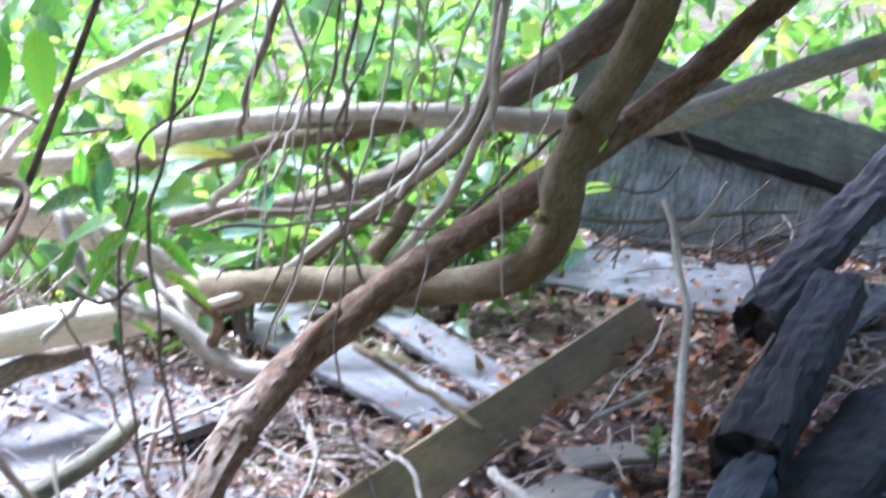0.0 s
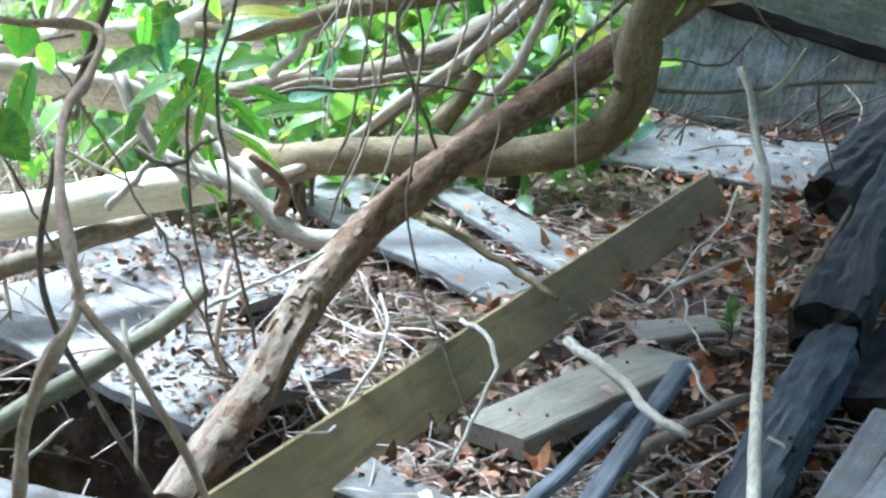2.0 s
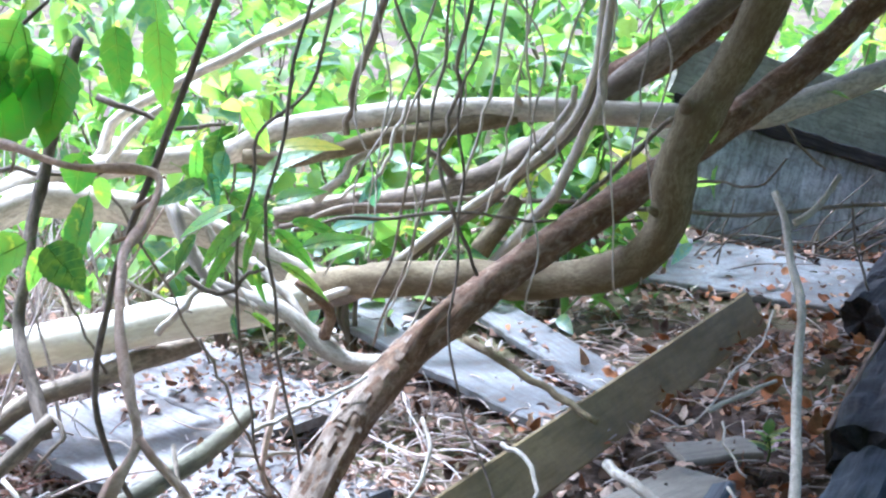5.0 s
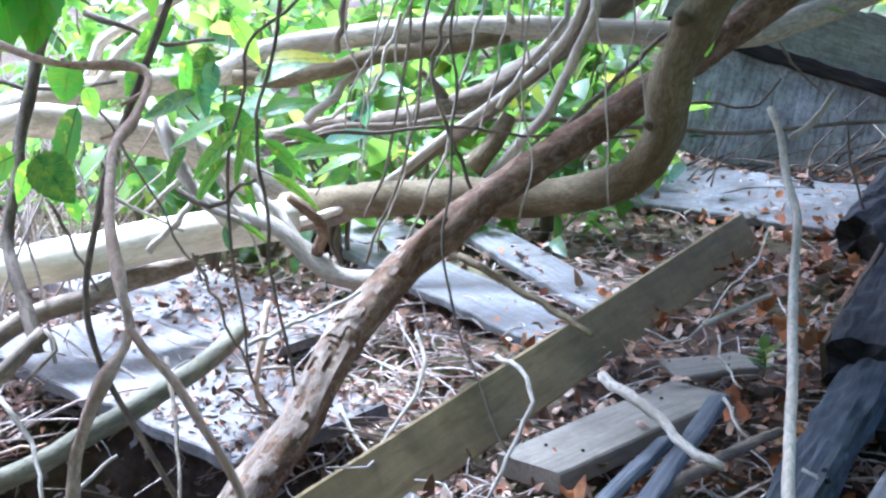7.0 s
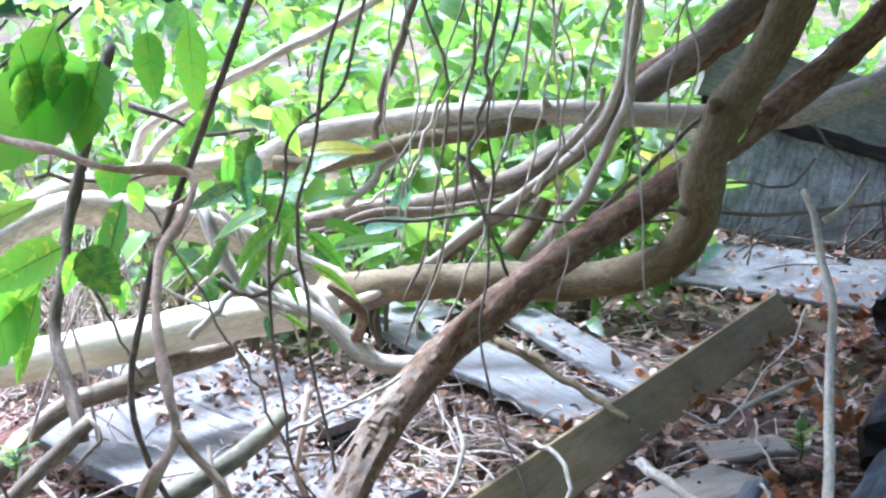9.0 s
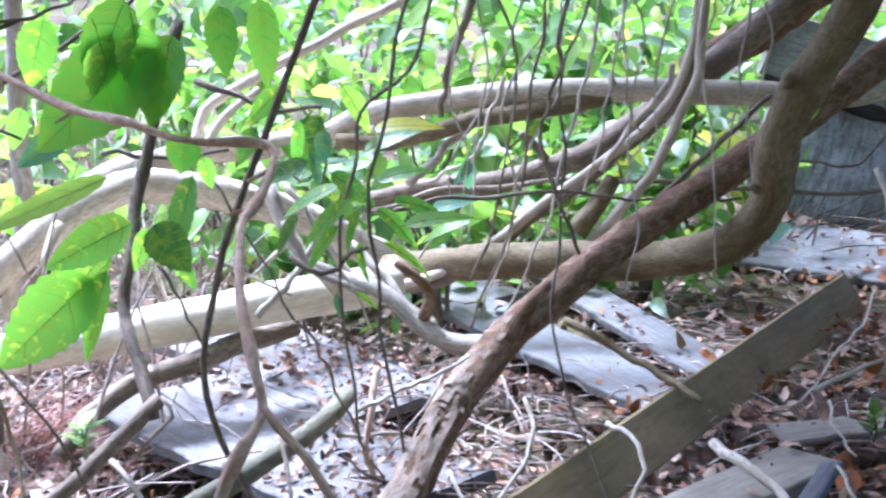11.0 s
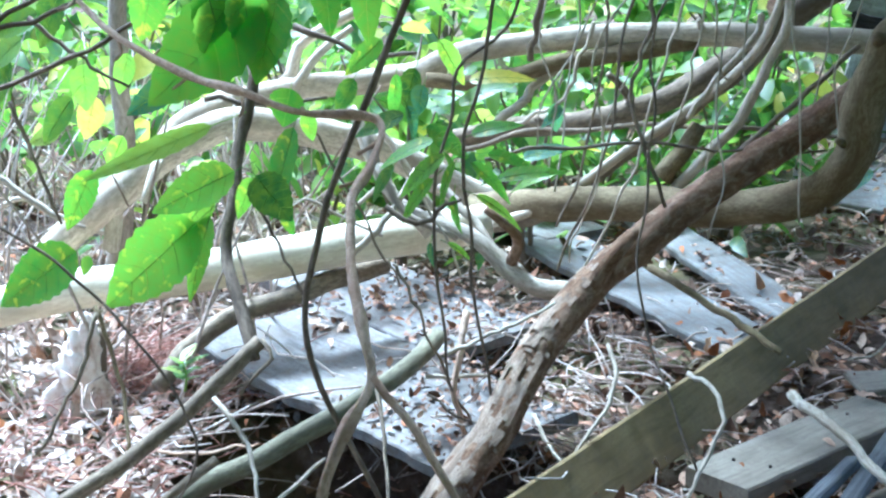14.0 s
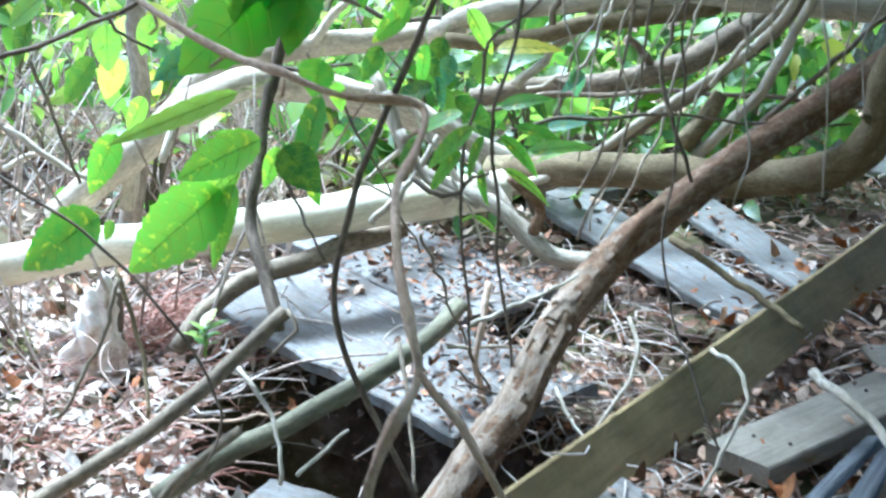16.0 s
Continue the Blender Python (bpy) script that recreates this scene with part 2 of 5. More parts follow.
# ---- building helpers ----
def mesh_ob(name, verts, faces, mat, parent=None, label="", smooth=True, along=None):
    me = bpy.data.meshes.new(name)
    me.from_pydata([tuple(v) for v in verts], [], faces)
    me.materials.append(mat)
    if smooth:
        me.polygons.foreach_set("use_smooth", [True] * len(me.polygons))
    if along:
        me.attributes.new("along", "FLOAT_VECTOR", "POINT").data.foreach_set("vector", [c for q in along for c in q])
    me.update()
    ob = new(name, me)
    if parent:
        ob.parent = parent
    if label:
        ob["label"] = label
    return ob


def base(name, place, label, category, group="", kind=""):
    e = new(name)
    e.empty_display_size = 0.05
    e.location = place
    return tagged(e, label, category, group, kind)


def smooth_line(pts, step):
    """A Catmull-Rom line through the points, at about even steps, with the share of the way along."""
    p = [Vector(q) for q in pts]
    p = [p[0] * 2 - p[1]] + p + [p[-1] * 2 - p[-2]]
    out = []
    n = len(p) - 3
    for i in range(n):
        a, b, c, d = p[i:i + 4]
        k = max(2, int((c - b).length / step))
        for j in range(k):
            t = j / k
            out.append((0.5 * (2 * b + (c - a) * t + (2 * a - 5 * b + 4 * c - d) * t * t + (3 * b - a - 3 * c + d) * t ** 3), (i + t) / n))
    out.append((p[-2], 1.0))
    return out


def tube(pts, r0, r1, sides=10, step=0.03, lump=0.12, wander=0.0, seed=0, origin=(0, 0, 0), knots=(), along=None, rough=0.0):
    """A branch: tapered, slightly lumpy, wandering a little off its line. knots: (share, size)."""
    line = smooth_line(pts, step)
    o = Vector(origin)
    verts, faces = [], []
    ref = Vector((0.31, 0.52, 0.79))
    q = []
    far = seed * 3.1
    for i, (c, s) in enumerate(line):
        w = Vector((noise.noise((s * 9 + seed, 1.7, seed)), noise.noise((s * 9 + seed, 5.1, seed)), noise.noise((s * 9 + seed, 9.3, seed)))) * wander
        q.append(c + w)
    for i, (c, s) in enumerate(line):
        d = (q[min(i + 1, len(q) - 1)] - q[max(i - 1, 0)]).normalized()
        u = (ref - d * ref.dot(d)).normalized()
        ref = u
        v = d.cross(u)
        r = r0 + (r1 - r0) * s
        far += (q[i] - q[max(i - 1, 0)]).length
        for ks, kz in knots:
            r *= 1 + kz * math.exp(-((s - ks) / 0.02) ** 2)
        for j in range(sides):
            a = 2 * math.pi * j / sides
            out = u * math.cos(a) + v * math.sin(a)
            f = 1 + lump * noise.noise((out + q[i] * 14 / (1 + 20 * r0)) * 1.7 + Vector((seed, 0, 0))) + lump * 0.5 * noise.noise(q[i] * 30 + out * 2)
            if rough:
                f += rough * noise.noise((math.cos(a) * 2.6 + seed, math.sin(a) * 2.6, far * 9)) + rough * 0.5 * noise.noise((math.cos(a) * 6, math.sin(a) * 6, far * 26))
            if along is not None:
                along.append((math.cos(a) * r0, math.sin(a) * r0, far))
            verts.append(q[i] + out * r * f - o)
    n = len(line)
    for i in range(n - 1):
        for j in range(sides):
            k = (j + 1) % sides
            faces.append((i * sides + j, i * sides + k, (i + 1) * sides + k, (i + 1) * sides + j))
    faces.append(tuple(reversed(range(sides))))
    faces.append(tuple(range((n - 1) * sides, n * sides)))
    return verts, faces


TURN = [0]


def branch(name, label, category, pts, r0, r1, mat, sides=8, lump=0.14, wander=0.006, group="", twigs=(), knots=(), step=0.03, rough=0.05):
    """A branch as a thing of its own; twigs: (points, r0, r1) of its side shoots, which are parts."""
    TURN[0] += 1
    place = Vector(pts[0])
    c = []
    v, f = tube(pts, r0, r1, sides, step, lump, wander, TURN[0] * 1.37, place, knots, c, rough)
    ob = mesh_ob(name, v, f, mat, along=c)
    ob.location = place
    tagged(ob, label, category, group)
    for tp, a, b in twigs:
        TURN[0] += 1
        c = []
        v, f = tube(tp, a, b, 8, 0.02, lump, wander * 0.5, TURN[0] * 1.37, place, (), c, rough)
        mesh_ob("side_shoot", v, f, mat, ob, along=c)
    return ob


def plank_geo(length, width, thick, seed=0, ragged=0.012, warp=0.006, n=40, bevel=0.004):
    """A plank along x from 0 to length: chamfered, a little warped, with chipped ends and edges."""
    w, h = width / 2, thick / 2
    prof = [(-w + bevel, h), (-w * 0.33, h), (w * 0.33, h), (w - bevel, h), (w, h - bevel), (w, -h + bevel), (w - bevel, -h), (-w + bevel, -h), (-w, -h + bevel), (-w, h - bevel)]
    verts, faces = [], []
    k = len(prof)
    for i in range(n + 1):
        t = i / n
        for j, (y, z) in enumerate(prof):
            e = ragged * noise.noise((y * 31 + seed, t * 0.1, 3.3)) * (1.0 if i in (0, n) else 0.0)
            dy = ragged * 0.3 * noise.noise((t * length * 21, (1 if y > 0 else -1) * 4.0 + seed, 0.5)) * (abs(y) > w * 0.5)
            dz = warp * noise.noise((t * length * 2.2, seed, 7.7)) + warp * 0.3 * noise.noise((t * length * 9, y * 9, seed))
            verts.append((t * length + e, y + dy, z + dz))
    for i in range(n):
        for j in range(k):
            m = (j + 1) % k
            faces.append((i * k + j, i * k + m, (i + 1) * k + m, (i + 1) * k + j))
    faces.append(tuple(reversed(range(k))))
    faces.append(tuple(range(n * k, (n + 1) * k)))
    return verts, faces


def beam_geo(length, width, thick, seed=0, worn=0.012, n=60, ring=24):
    """A hewn beam along x: corners worn round, faces checked and split lengthwise, ends broken."""
    w, h = width / 2, thick / 2
    verts, faces = [], []
    for i in range(n + 1):
        t = i / n
        for j in range(ring):
            a = 2 * math.pi * (j + 0.5) / ring
            k = 1 / (abs(math.cos(a)) ** 7 + abs(math.sin(a)) ** 7) ** (1 / 7)
            y, z = w * k * math.cos(a), h * k * math.sin(a)
            d = worn * noise.noise((t * length * 4, math.cos(a) * 3 + seed, math.sin(a) * 3)) + worn * 0.7 * noise.noise((t * length * 14, math.cos(a) * 9 + seed, math.sin(a) * 9)) - worn * 0.9 * max(0, noise.noise((t * length * 2.0, math.cos(a) * 14, math.sin(a) * 14 + seed))) 
            e = 0.0
            if i in (0, n):
                e = 0.05 * noise.noise((y * 22 + seed, z * 22, 2.2)) * (1 if i else -1)
            verts.append((t * length + e, y * (1 + d / w), z * (1 + d / h)))
    for i in range(n):
        for j in range(ring):
            m = (j + 1) % ring
            faces.append((i * ring + j, i * ring + m, (i + 1) * ring + m, (i + 1) * ring + j))
    for i, sign in ((0, -1), (n, 1)):
        verts.append((i / n * length - sign * 0.01, 0.0, 0.0))
        c = len(verts) - 1
        for j in range(ring):
            m = (j + 1) % ring
            faces.append((c, i * ring + (m if sign < 0 else j), i * ring + (j if sign < 0 else m)))
    return verts, faces


def beam(name, label, category, a, b, width, thick, mat, across, group):
    """A hewn beam whose upper face is centred on the line a to b."""
    TURN[0] += 1
    v, f = beam_geo((Vector(b) - Vector(a)).length, width, thick, TURN[0] * 2.1)
    ob = mesh_ob(name, v, f, mat, smooth=False)
    ob.matrix_world = plank_pose(a, b, across) @ pose(0, 0, -thick / 2)
    return tagged(ob, label, category, group)


def plank_pose(a, b, across):
    """x from a to b; y near the direction across; z out of the broad face."""
    x = (Vector(b) - Vector(a)).normalized()
    y = Vector(across)
    y = (y - x * y.dot(x)).normalized()
    z = x.cross(y)
    m = Matrix((x, y, z)).transposed().to_4x4()
    m.translation = Vector(a)
    return m


def plank(name, label, category, a, b, width, thick, mat, across=(0, 1, 0), group="", parent=None, ragged=0.03, warp=0.010):
    """A plank whose broad upper face is centred on the line a to b."""
    TURN[0] += 1
    v, f = plank_geo((Vector(b) - Vector(a)).length, width, thick, TURN[0] * 2.1, ragged, warp)
    ob = mesh_ob(name, v, f, mat, smooth=False)
    ob.matrix_world = plank_pose(a, b, across) @ pose(0, 0, -thick / 2)
    if parent:
        ob.parent = parent
    else:
        tagged(ob, label, category, group)
    return ob


def leaf_geo(length, width, fold=0.25, droop=0.25, stations=7, teeth=0.0):
    """A pointed oval leaf along x, folded at the midrib and drooping to its tip."""
    verts, faces = [], []
    for i in range(stations + 1):
        t = i / stations
        w = width * 0.5 * 2.45 * t ** 0.55 * (1 - t) ** 0.95 if 0 < t < 1 else 0.0
        w *= 1 + teeth * (i % 2 * 2 - 1)
        z = -droop * length * t * t
        verts += [(t * length, -w, z + fold * w), (t * length, 0, z), (t * length, w, z + fold * w)]
    for i in range(stations):
        a = i * 3
        faces += [(a, a + 1, a + 4, a + 3), (a + 1, a + 2, a + 5, a + 4)]
    return verts, faces


def scatter(pieces):
    """Joins (matrix, (verts, faces)) pairs into one list of vertices and faces."""
    verts, faces = [], []
    for m, (v, f) in pieces:
        k = len(verts)
        verts += [m @ Vector(p) for p in v]
        faces += [tuple(i + k for i in q) for q in f]
    return verts, faces


# ---- ground ----
def hollow(x, y):
    """How far out of the dark hollow a place is: under 1 inside its rim."""
    dx, dy = x + 0.56, y - 2.66
    return ((dx * 0.72 - dy * 0.69) / 0.42) ** 2 + ((dx * 0.69 + dy * 0.72) / 0.23) ** 2


def ground_z(x, y):
    z = 0.018 * noise.noise((x * 2.1, y * 2.1, 0)) + 0.012 * noise.noise((x * 7, y * 7, 4)) - 0.03
    z += 0.10 * noise.noise((x * 0.5, y * 0.5, 9)) * min(1, max(0, (y - 4.5) / 3))
    z -= 1.1 * math.exp(-hollow(x, y) ** 3)
    return z


def ground_sheet():
    xs = [-400, -120, -40, -15, -8] + [-5 + 0.05 * i for i in range(0, 181)] + [7, 14, 40, 120, 400]
    ys = [-400, -100, -30, -8, -2, 0, 1] + [1.5 + 0.05 * i for i in range(0, 131)] + [9, 11, 14, 20, 40, 120, 400]
    verts = [(x, y, ground_z(x, y)) for y in ys for x in xs]
    n = len(xs)
    faces = [(j * n + i, j * n + i + 1, (j + 1) * n + i + 1, (j + 1) * n + i) for j in range(len(ys) - 1) for i in range(n - 1)]
    return tagged(mesh_ob("ground", verts, faces, SOIL), "brown woodland soil under dead leaves", "ground", kind="structure")


ground_sheet()

# ---- unseen trees added over and behind the path to cast shade, all above the eye ----
def unseen_shade_tree(x, y, height, limbs, count, seed, low=1.5, size=0.13):
    """An unseen tree added to block light: tapered trunk, limbs to the given ends and a broad low crown of single
    leaves.
    """
    rng = random.Random(seed)
    z = ground_z(x, y) - 0.05
    thing = base("unseen_shade_tree", (x, y, z), "unseen broad-crowned tree with rough bark, added to shade the litter", "tree", "shade trees")
    c = []
    v, f = tube([(0, 0, 0), (0.04, 0.02, height * 0.4), (0.0, 0.05, height)], 0.15, 0.06, 14, 0.1, 0.12, 0.03, seed, (0, 0, 0), (), c, 0.1)
    mesh_ob("trunk", v, f, BARK_GREY, thing, along=c)
    shapes = [leaf_geo(1, w, 0.2, d, 3) for w, d in ((0.55, 0.1), (0.65, 0.25), (0.5, 0.3))]
    pieces = []
    for ex, ey, ez, spread in limbs:
        end = Vector((ex - x, ey - y, ez - z))
        foot = Vector((0.02, 0.03, height * rng.uniform(0.55, 0.75)))
        mid = foot.lerp(end, 0.5) + Vector((0, 0, 0.25))
        c = []
        v, f = tube([foot, mid, end], 0.05, 0.015, 8, 0.08, 0.15, 0.03, seed + ex, (0, 0, 0), (), c, 0.08)
        mesh_ob("limb", v, f, BARK_GREY, thing, along=c)
        for i in range(count):
            p = foot.lerp(end, rng.uniform(0.35, 1.1)) + Vector((rng.gauss(0, spread), rng.gauss(0, spread), rng.gauss(0.2, 0.3 + spread * 0.4)))
            floor = low if p.y + y < -0.6 else 1.55
            if p.z + z < floor:
                p.z = floor - z + rng.random() * 0.5
            sz = size * rng.uniform(0.7, 1.3)
            pieces.append((Matrix.Translation(p) @ Euler((rng.gauss(0, 0.5), rng.gauss(0.3, 0.5), rng.uniform(0, 6.28))).to_matrix().to_4x4() @ Matrix.Diagonal((sz, sz, sz, 1)), rng.choice(shapes)))
    v, f = scatter(pieces)
    mesh_ob("crown", v, f, LEAF_CANOPY, thing)


# Limb ends are set along the sun's rays to the places that need shade.
unseen_shade_tree(2.5, 2.2, 2.6, [(0.5, 3.4, 1.9, 0.45), (1.0, 4.2, 1.9, 0.45), (1.6, 3.0, 2.0, 0.5), (0.7, 4.9, 2.1, 0.45), (2.6, 3.6, 1.7, 0.5), (0.05, 4.2, 2.0, 0.35), (0.05, 3.3, 2.0, 0.35), (0.2, 4.9, 2.1, 0.35), (0.6, 5.5, 2.2, 0.3), (-0.15, 3.5, 2.1, 0.25)], 1450, 31)
unseen_shade_tree(3.0, 5.8, 2.8, [(1.6, 5.6, 2.0, 0.6), (2.2, 4.4, 2.0, 0.6), (1.5, 6.6, 2.2, 0.6), (3.4, 4.6, 1.7, 0.6)], 480, 47)
unseen_shade_tree(1.4, -2.4, 3.0, [(0.3, -1.0, 2.3, 0.7), (1.6, -0.4, 2.3, 0.7), (0.2, -2.6, 1.6, 0.8), (2.6, -2.0, 1.4, 0.8), (3.2, -0.4, 1.4, 0.8), (0.6, 0.8, 2.2, 0.6)], 900, 59, 0.25, 0.2)
unseen_shade_tree(-2.2, -1.6, 3.0, [(-1.0, -0.8, 2.3, 0.7), (-0.6, 0.6, 2.2, 0.6), (-1.4, -2.6, 1.5, 0.8), (-3.2, -0.6, 1.5, 0.8), (-2.4, 0.6, 2.0, 0.7), (-0.5, 1.7, 2.1, 0.5), (-0.9, 2.6, 2.1, 0.28)], 800, 67, 0.3, 0.2)

# ---- boards and timbers on the ground ----
plank("long_board", "olive-brown sawn board propped on its edge among dead leaves", "board", (-0.421, 1.918, 0.062), (0.882, 4.333, 0.062), 0.122, 0.022, WOOD_OLIVE, (-0.50, 0.20, 0.84), ragged=0.004, warp=0.002)
offcut = plank("lumber_offcut", "short thick sawn lumber offcut lying on leaf litter", "lumber", (0.152, 2.604, 0.052), (0.524, 2.995, 0.052), 0.153, 0.042, WOOD_LUMBER, (-0.6, 0.8, 0), ragged=0.006, warp=0.002)
for u, w in ((0.16, 0.03), (0.2, -0.04), (0.8, 0.02)):
    v, f = tube([(0, 0, -0.004), (0, 0, 0.001), (0, 0, 0.003)], 0.004, 0.003, 8)
    mesh_ob("nail", [Vector(q) + Vector((u * offcut.bound_box[4][0], w, offcut.bound_box[1][2])) for q in v], f, WOOD_CHAR, offcut, "rusty dark nail head")
GREY = "weathered boards"
plank("weathered_board", "weathered grey board covering a dark hollow", "board", (-0.899, 3.400, 0.100), (-0.244, 2.723, 0.080), 0.36, 0.03, WOOD_GREY, (0.7, 0.7, 0.05), GREY)
plank("weathered_board", "weathered grey board behind a dark gap", "board", (-0.930, 3.960, 0.110), (-0.316, 3.367, 0.070), 0.34, 0.03, WOOD_GREY, (0.7, 0.7, 0), GREY)
plank("weathered_board", "pale weathered board at the near side of the hollow", "board", (-0.737, 2.288, 0.060), (-0.282, 2.100, 0.040), 0.28, 0.03, WOOD_GREY, (0.6, 0.8, 0.03), GREY)
plank("weathered_board", "grey board half buried in dead leaves", "board", (0.016, 4.809, 0.040), (0.443, 3.720, 0.012), 0.14, 0.025, WOOD_DULL, (0.9, 0.4, 0), GREY)
plank("weathered_board", "grey board half buried in dead leaves", "board", (-0.250, 4.404, 0.050), (0.315, 3.458, 0.018), 0.20, 0.025, WOOD_DULL, (0.9, 0.4, 0), GREY)
plank("weathered_board", "pale grey board lying under the long board", "board", (-0.129, 2.538, 0.030), (0.126, 2.238, 0.020), 0.12, 0.025, WOOD_GREY, (0.9, 0.4, 0), GREY)
plank("weathered_board", "broad pale grey board among fallen orange leaves", "board", (0.680, 5.260, 0.035), (1.560, 4.420, 0.045), 0.42, 0.025, WOOD_STREAKY, (0.55, 0.75, 0.12), GREY)
plank("weathered_board", "grey board in the shade behind leaning stems", "board", (-0.943, 5.484, 0.100), (-0.151, 4.435, 0.050), 0.22, 0.03, WOOD_GREY, (0.7, 0.7, 0), GREY)
plank("wood_scrap", "flat scrap of pale wood among leaf litter", "board", (0.490, 3.165, 0.035), (0.660, 3.225, 0.030), 0.12, 0.015, WOOD_LUMBER, (-0.5, 0.8, 0), ragged=0.03)
plank("blue_grey_slat", "thin blue-grey slat lying at an angle", "slat", (0.401, 2.635, 0.090), (0.079, 2.107, 0.030), 0.034, 0.02, WOOD_BLUE, (0.8, 0.5, 0.2), "grey slats", ragged=0.006)
plank("blue_grey_slat", "thin blue-grey slat lying at an angle", "slat", (0.526, 2.813, 0.100), (0.196, 2.102, 0.030), 0.042, 0.02, WOOD_BLUE, (0.8, 0.5, 0.2), "grey slats", ragged=0.006)
CHAR = "charred timbers"
slate = beam("charred_timber", "blackened blue-grey timber with a nail hole", "timber", (0.853, 2.944, 0.120), (0.484, 2.172, 0.070), 0.095, 0.08, WOOD_SLATE, (0.85, 0.45, 0.05), CHAR)
for u, w in ((0.62, 0.03), (0.66, 0.042)):
    v, f = tube([(0, 0, -0.004), (0, 0, 0.002), (0, 0, 0.005)], 0.006, 0.004, 8)
    h = mesh_ob("nail", [Vector(q) + Vector((u * slate.bound_box[4][0], w, slate.bound_box[1][2] - 0.006)) for q in v], f, WOOD_CHAR, slate, "rusty dark nail head")
beam("charred_timber", "charred dark brown post among orange leaves", "timber", (1.90, 5.20, 0.42), (1.12, 4.05, 0.140), 0.13, 0.11, WOOD_CHAR, (0.75, 0.6, 0.1), CHAR)
stub = beam("charred_timber", "charred black timber stub with a brown side painted as lit", "timber", (1.310, 3.950, 0.272), (0.834, 2.957, 0.150), 0.14, 0.12, WOOD_CHAR, (0.75, 0.6, 0.1), CHAR)
reach = stub.bound_box[4][0]
# Thin brown slab on the left side, painting in the stub's lit face.
sv, sf = plank_geo(0.62, 0.10, 0.014, 5.5, 0.03, 0.006, 30)
side = mesh_ob("scorched_side", sv, sf, WOOD_LIT_BROWN, stub, "brown slab painted as the stub's lit face", smooth=False)
side.matrix_basis = pose(reach - 0.66, -0.074, 0.0, 90, 0, 0)
sv, sf = plank_geo(0.30, 0.05, 0.010, 8.5, 0.03, 0.006, 20)
flake = mesh_ob("charcoal_flake", sv, sf, WOOD_CHAR, stub, smooth=False)
flake.matrix_basis = pose(reach - 0.40, 0.02, 0.062, 4, 2, 6)
beam("charred_timber", "charred black timber in deep shade", "timber", (1.322, 3.486, 0.100), (0.841, 2.721, 0.050), 0.2, 0.12, WOOD_CHAR, (0.75, 0.6, 0.1), CHAR)
beam("charred_timber", "charred black timber in deep shade", "timber", (0.996, 2.782, 0.070), (0.618, 2.181, 0.030), 0.10, 0.10, WOOD_CHAR, (0.75, 0.6, 0.1), CHAR)
plank("broken_board", "broken weathered grey board end", "board", (0.787, 2.362, 0.160), (0.629, 2.109, 0.120), 0.06, 0.03, WOOD_DULL, (0.9, 0.4, 0.1), "broken boards", ragged=0.01)
plank("broken_board", "broken weathered grey board end", "board", (0.815, 2.264, 0.170), (0.632, 2.013, 0.130), 0.06, 0.03, WOOD_DULL, (0.9, 0.4, 0.1), "broken boards", ragged=0.01)
plank("broken_board", "broken weathered grey board end", "board", (0.749, 2.043, 0.140), (0.622, 1.952, 0.100), 0.07, 0.03, WOOD_DULL, (0.9, 0.4, 0.1), "broken boards", ragged=0.01)
siding = base("collapsed_siding", (1.055, 5.600, 0.0), "collapsed weathered siding leaning behind the stems", "siding")
def siding_board(a, b, width, mat, lean, seed):
    """One wide board of the siding, its lower edge ragged, lapped over the next."""
    v, f = plank_geo((Vector(b) - Vector(a)).length, width, 0.035, seed, 0.05, 0.02, 60)
    s = mesh_ob("siding_board", v, f, mat, siding, smooth=False)
    s.matrix_basis = Matrix.Translation(-Vector(siding.location)) @ plank_pose(a, b, lean)
    return s


siding_board((0.780, 5.44, 0.36), (2.60, 5.34, -0.20), 0.46, WOOD_SIDING, (0.1, 0.30, 0.9), 3.3)
siding_board((0.800, 5.52, 0.675), (2.60, 5.42, 0.085), 0.25, WOOD_MOSS, (0.1, 0.30, 0.9), 9.1)
# Near-black strip added along the lap to paint the shadow gap there.
part_v, part_f = plank_geo(1.9, 0.05, 0.03, 4.4, 0.03, 0.01, 40)
lath = mesh_ob("lath", part_v, part_f, WOOD_CHAR, siding, "dark strip painted as the shadow along the lap", smooth=False)
lath.matrix_basis = Matrix.Translation(-Vector(siding.location)) @ plank_pose((0.79, 5.44, 0.555), (2.6, 5.34, -0.035), (0.1, 0.30, 0.9))

prng = random.Random(77)
pieces = []
for i in range(90):
    x, y, l = prng.uniform(0.80, 1.75), prng.uniform(4.95, 5.35), prng.uniform(0.1, 0.42)
    m = Matrix.Translation((x, y, ground_z(x, y) + prng.uniform(0.01, 0.12))) @ Euler((0, prng.gauss(-0.15, 0.35), prng.gauss(0.2, 0.8))).to_matrix().to_4x4()
    pieces.append((m, tube([(0, 0, 0), (l * 0.4, prng.gauss(0, 0.02), 0.015), (l, prng.gauss(0, 0.04), prng.gauss(0, 0.02))], prng.uniform(0.002, 0.006), 0.0015, 5, 0.05, 0.0)))
v, f = scatter(pieces)
tagged(mesh_ob("twig_pile", v, f, TWIG_DARK), "dark dead twigs heaped under the fallen siding", "twigs", kind="stuff")

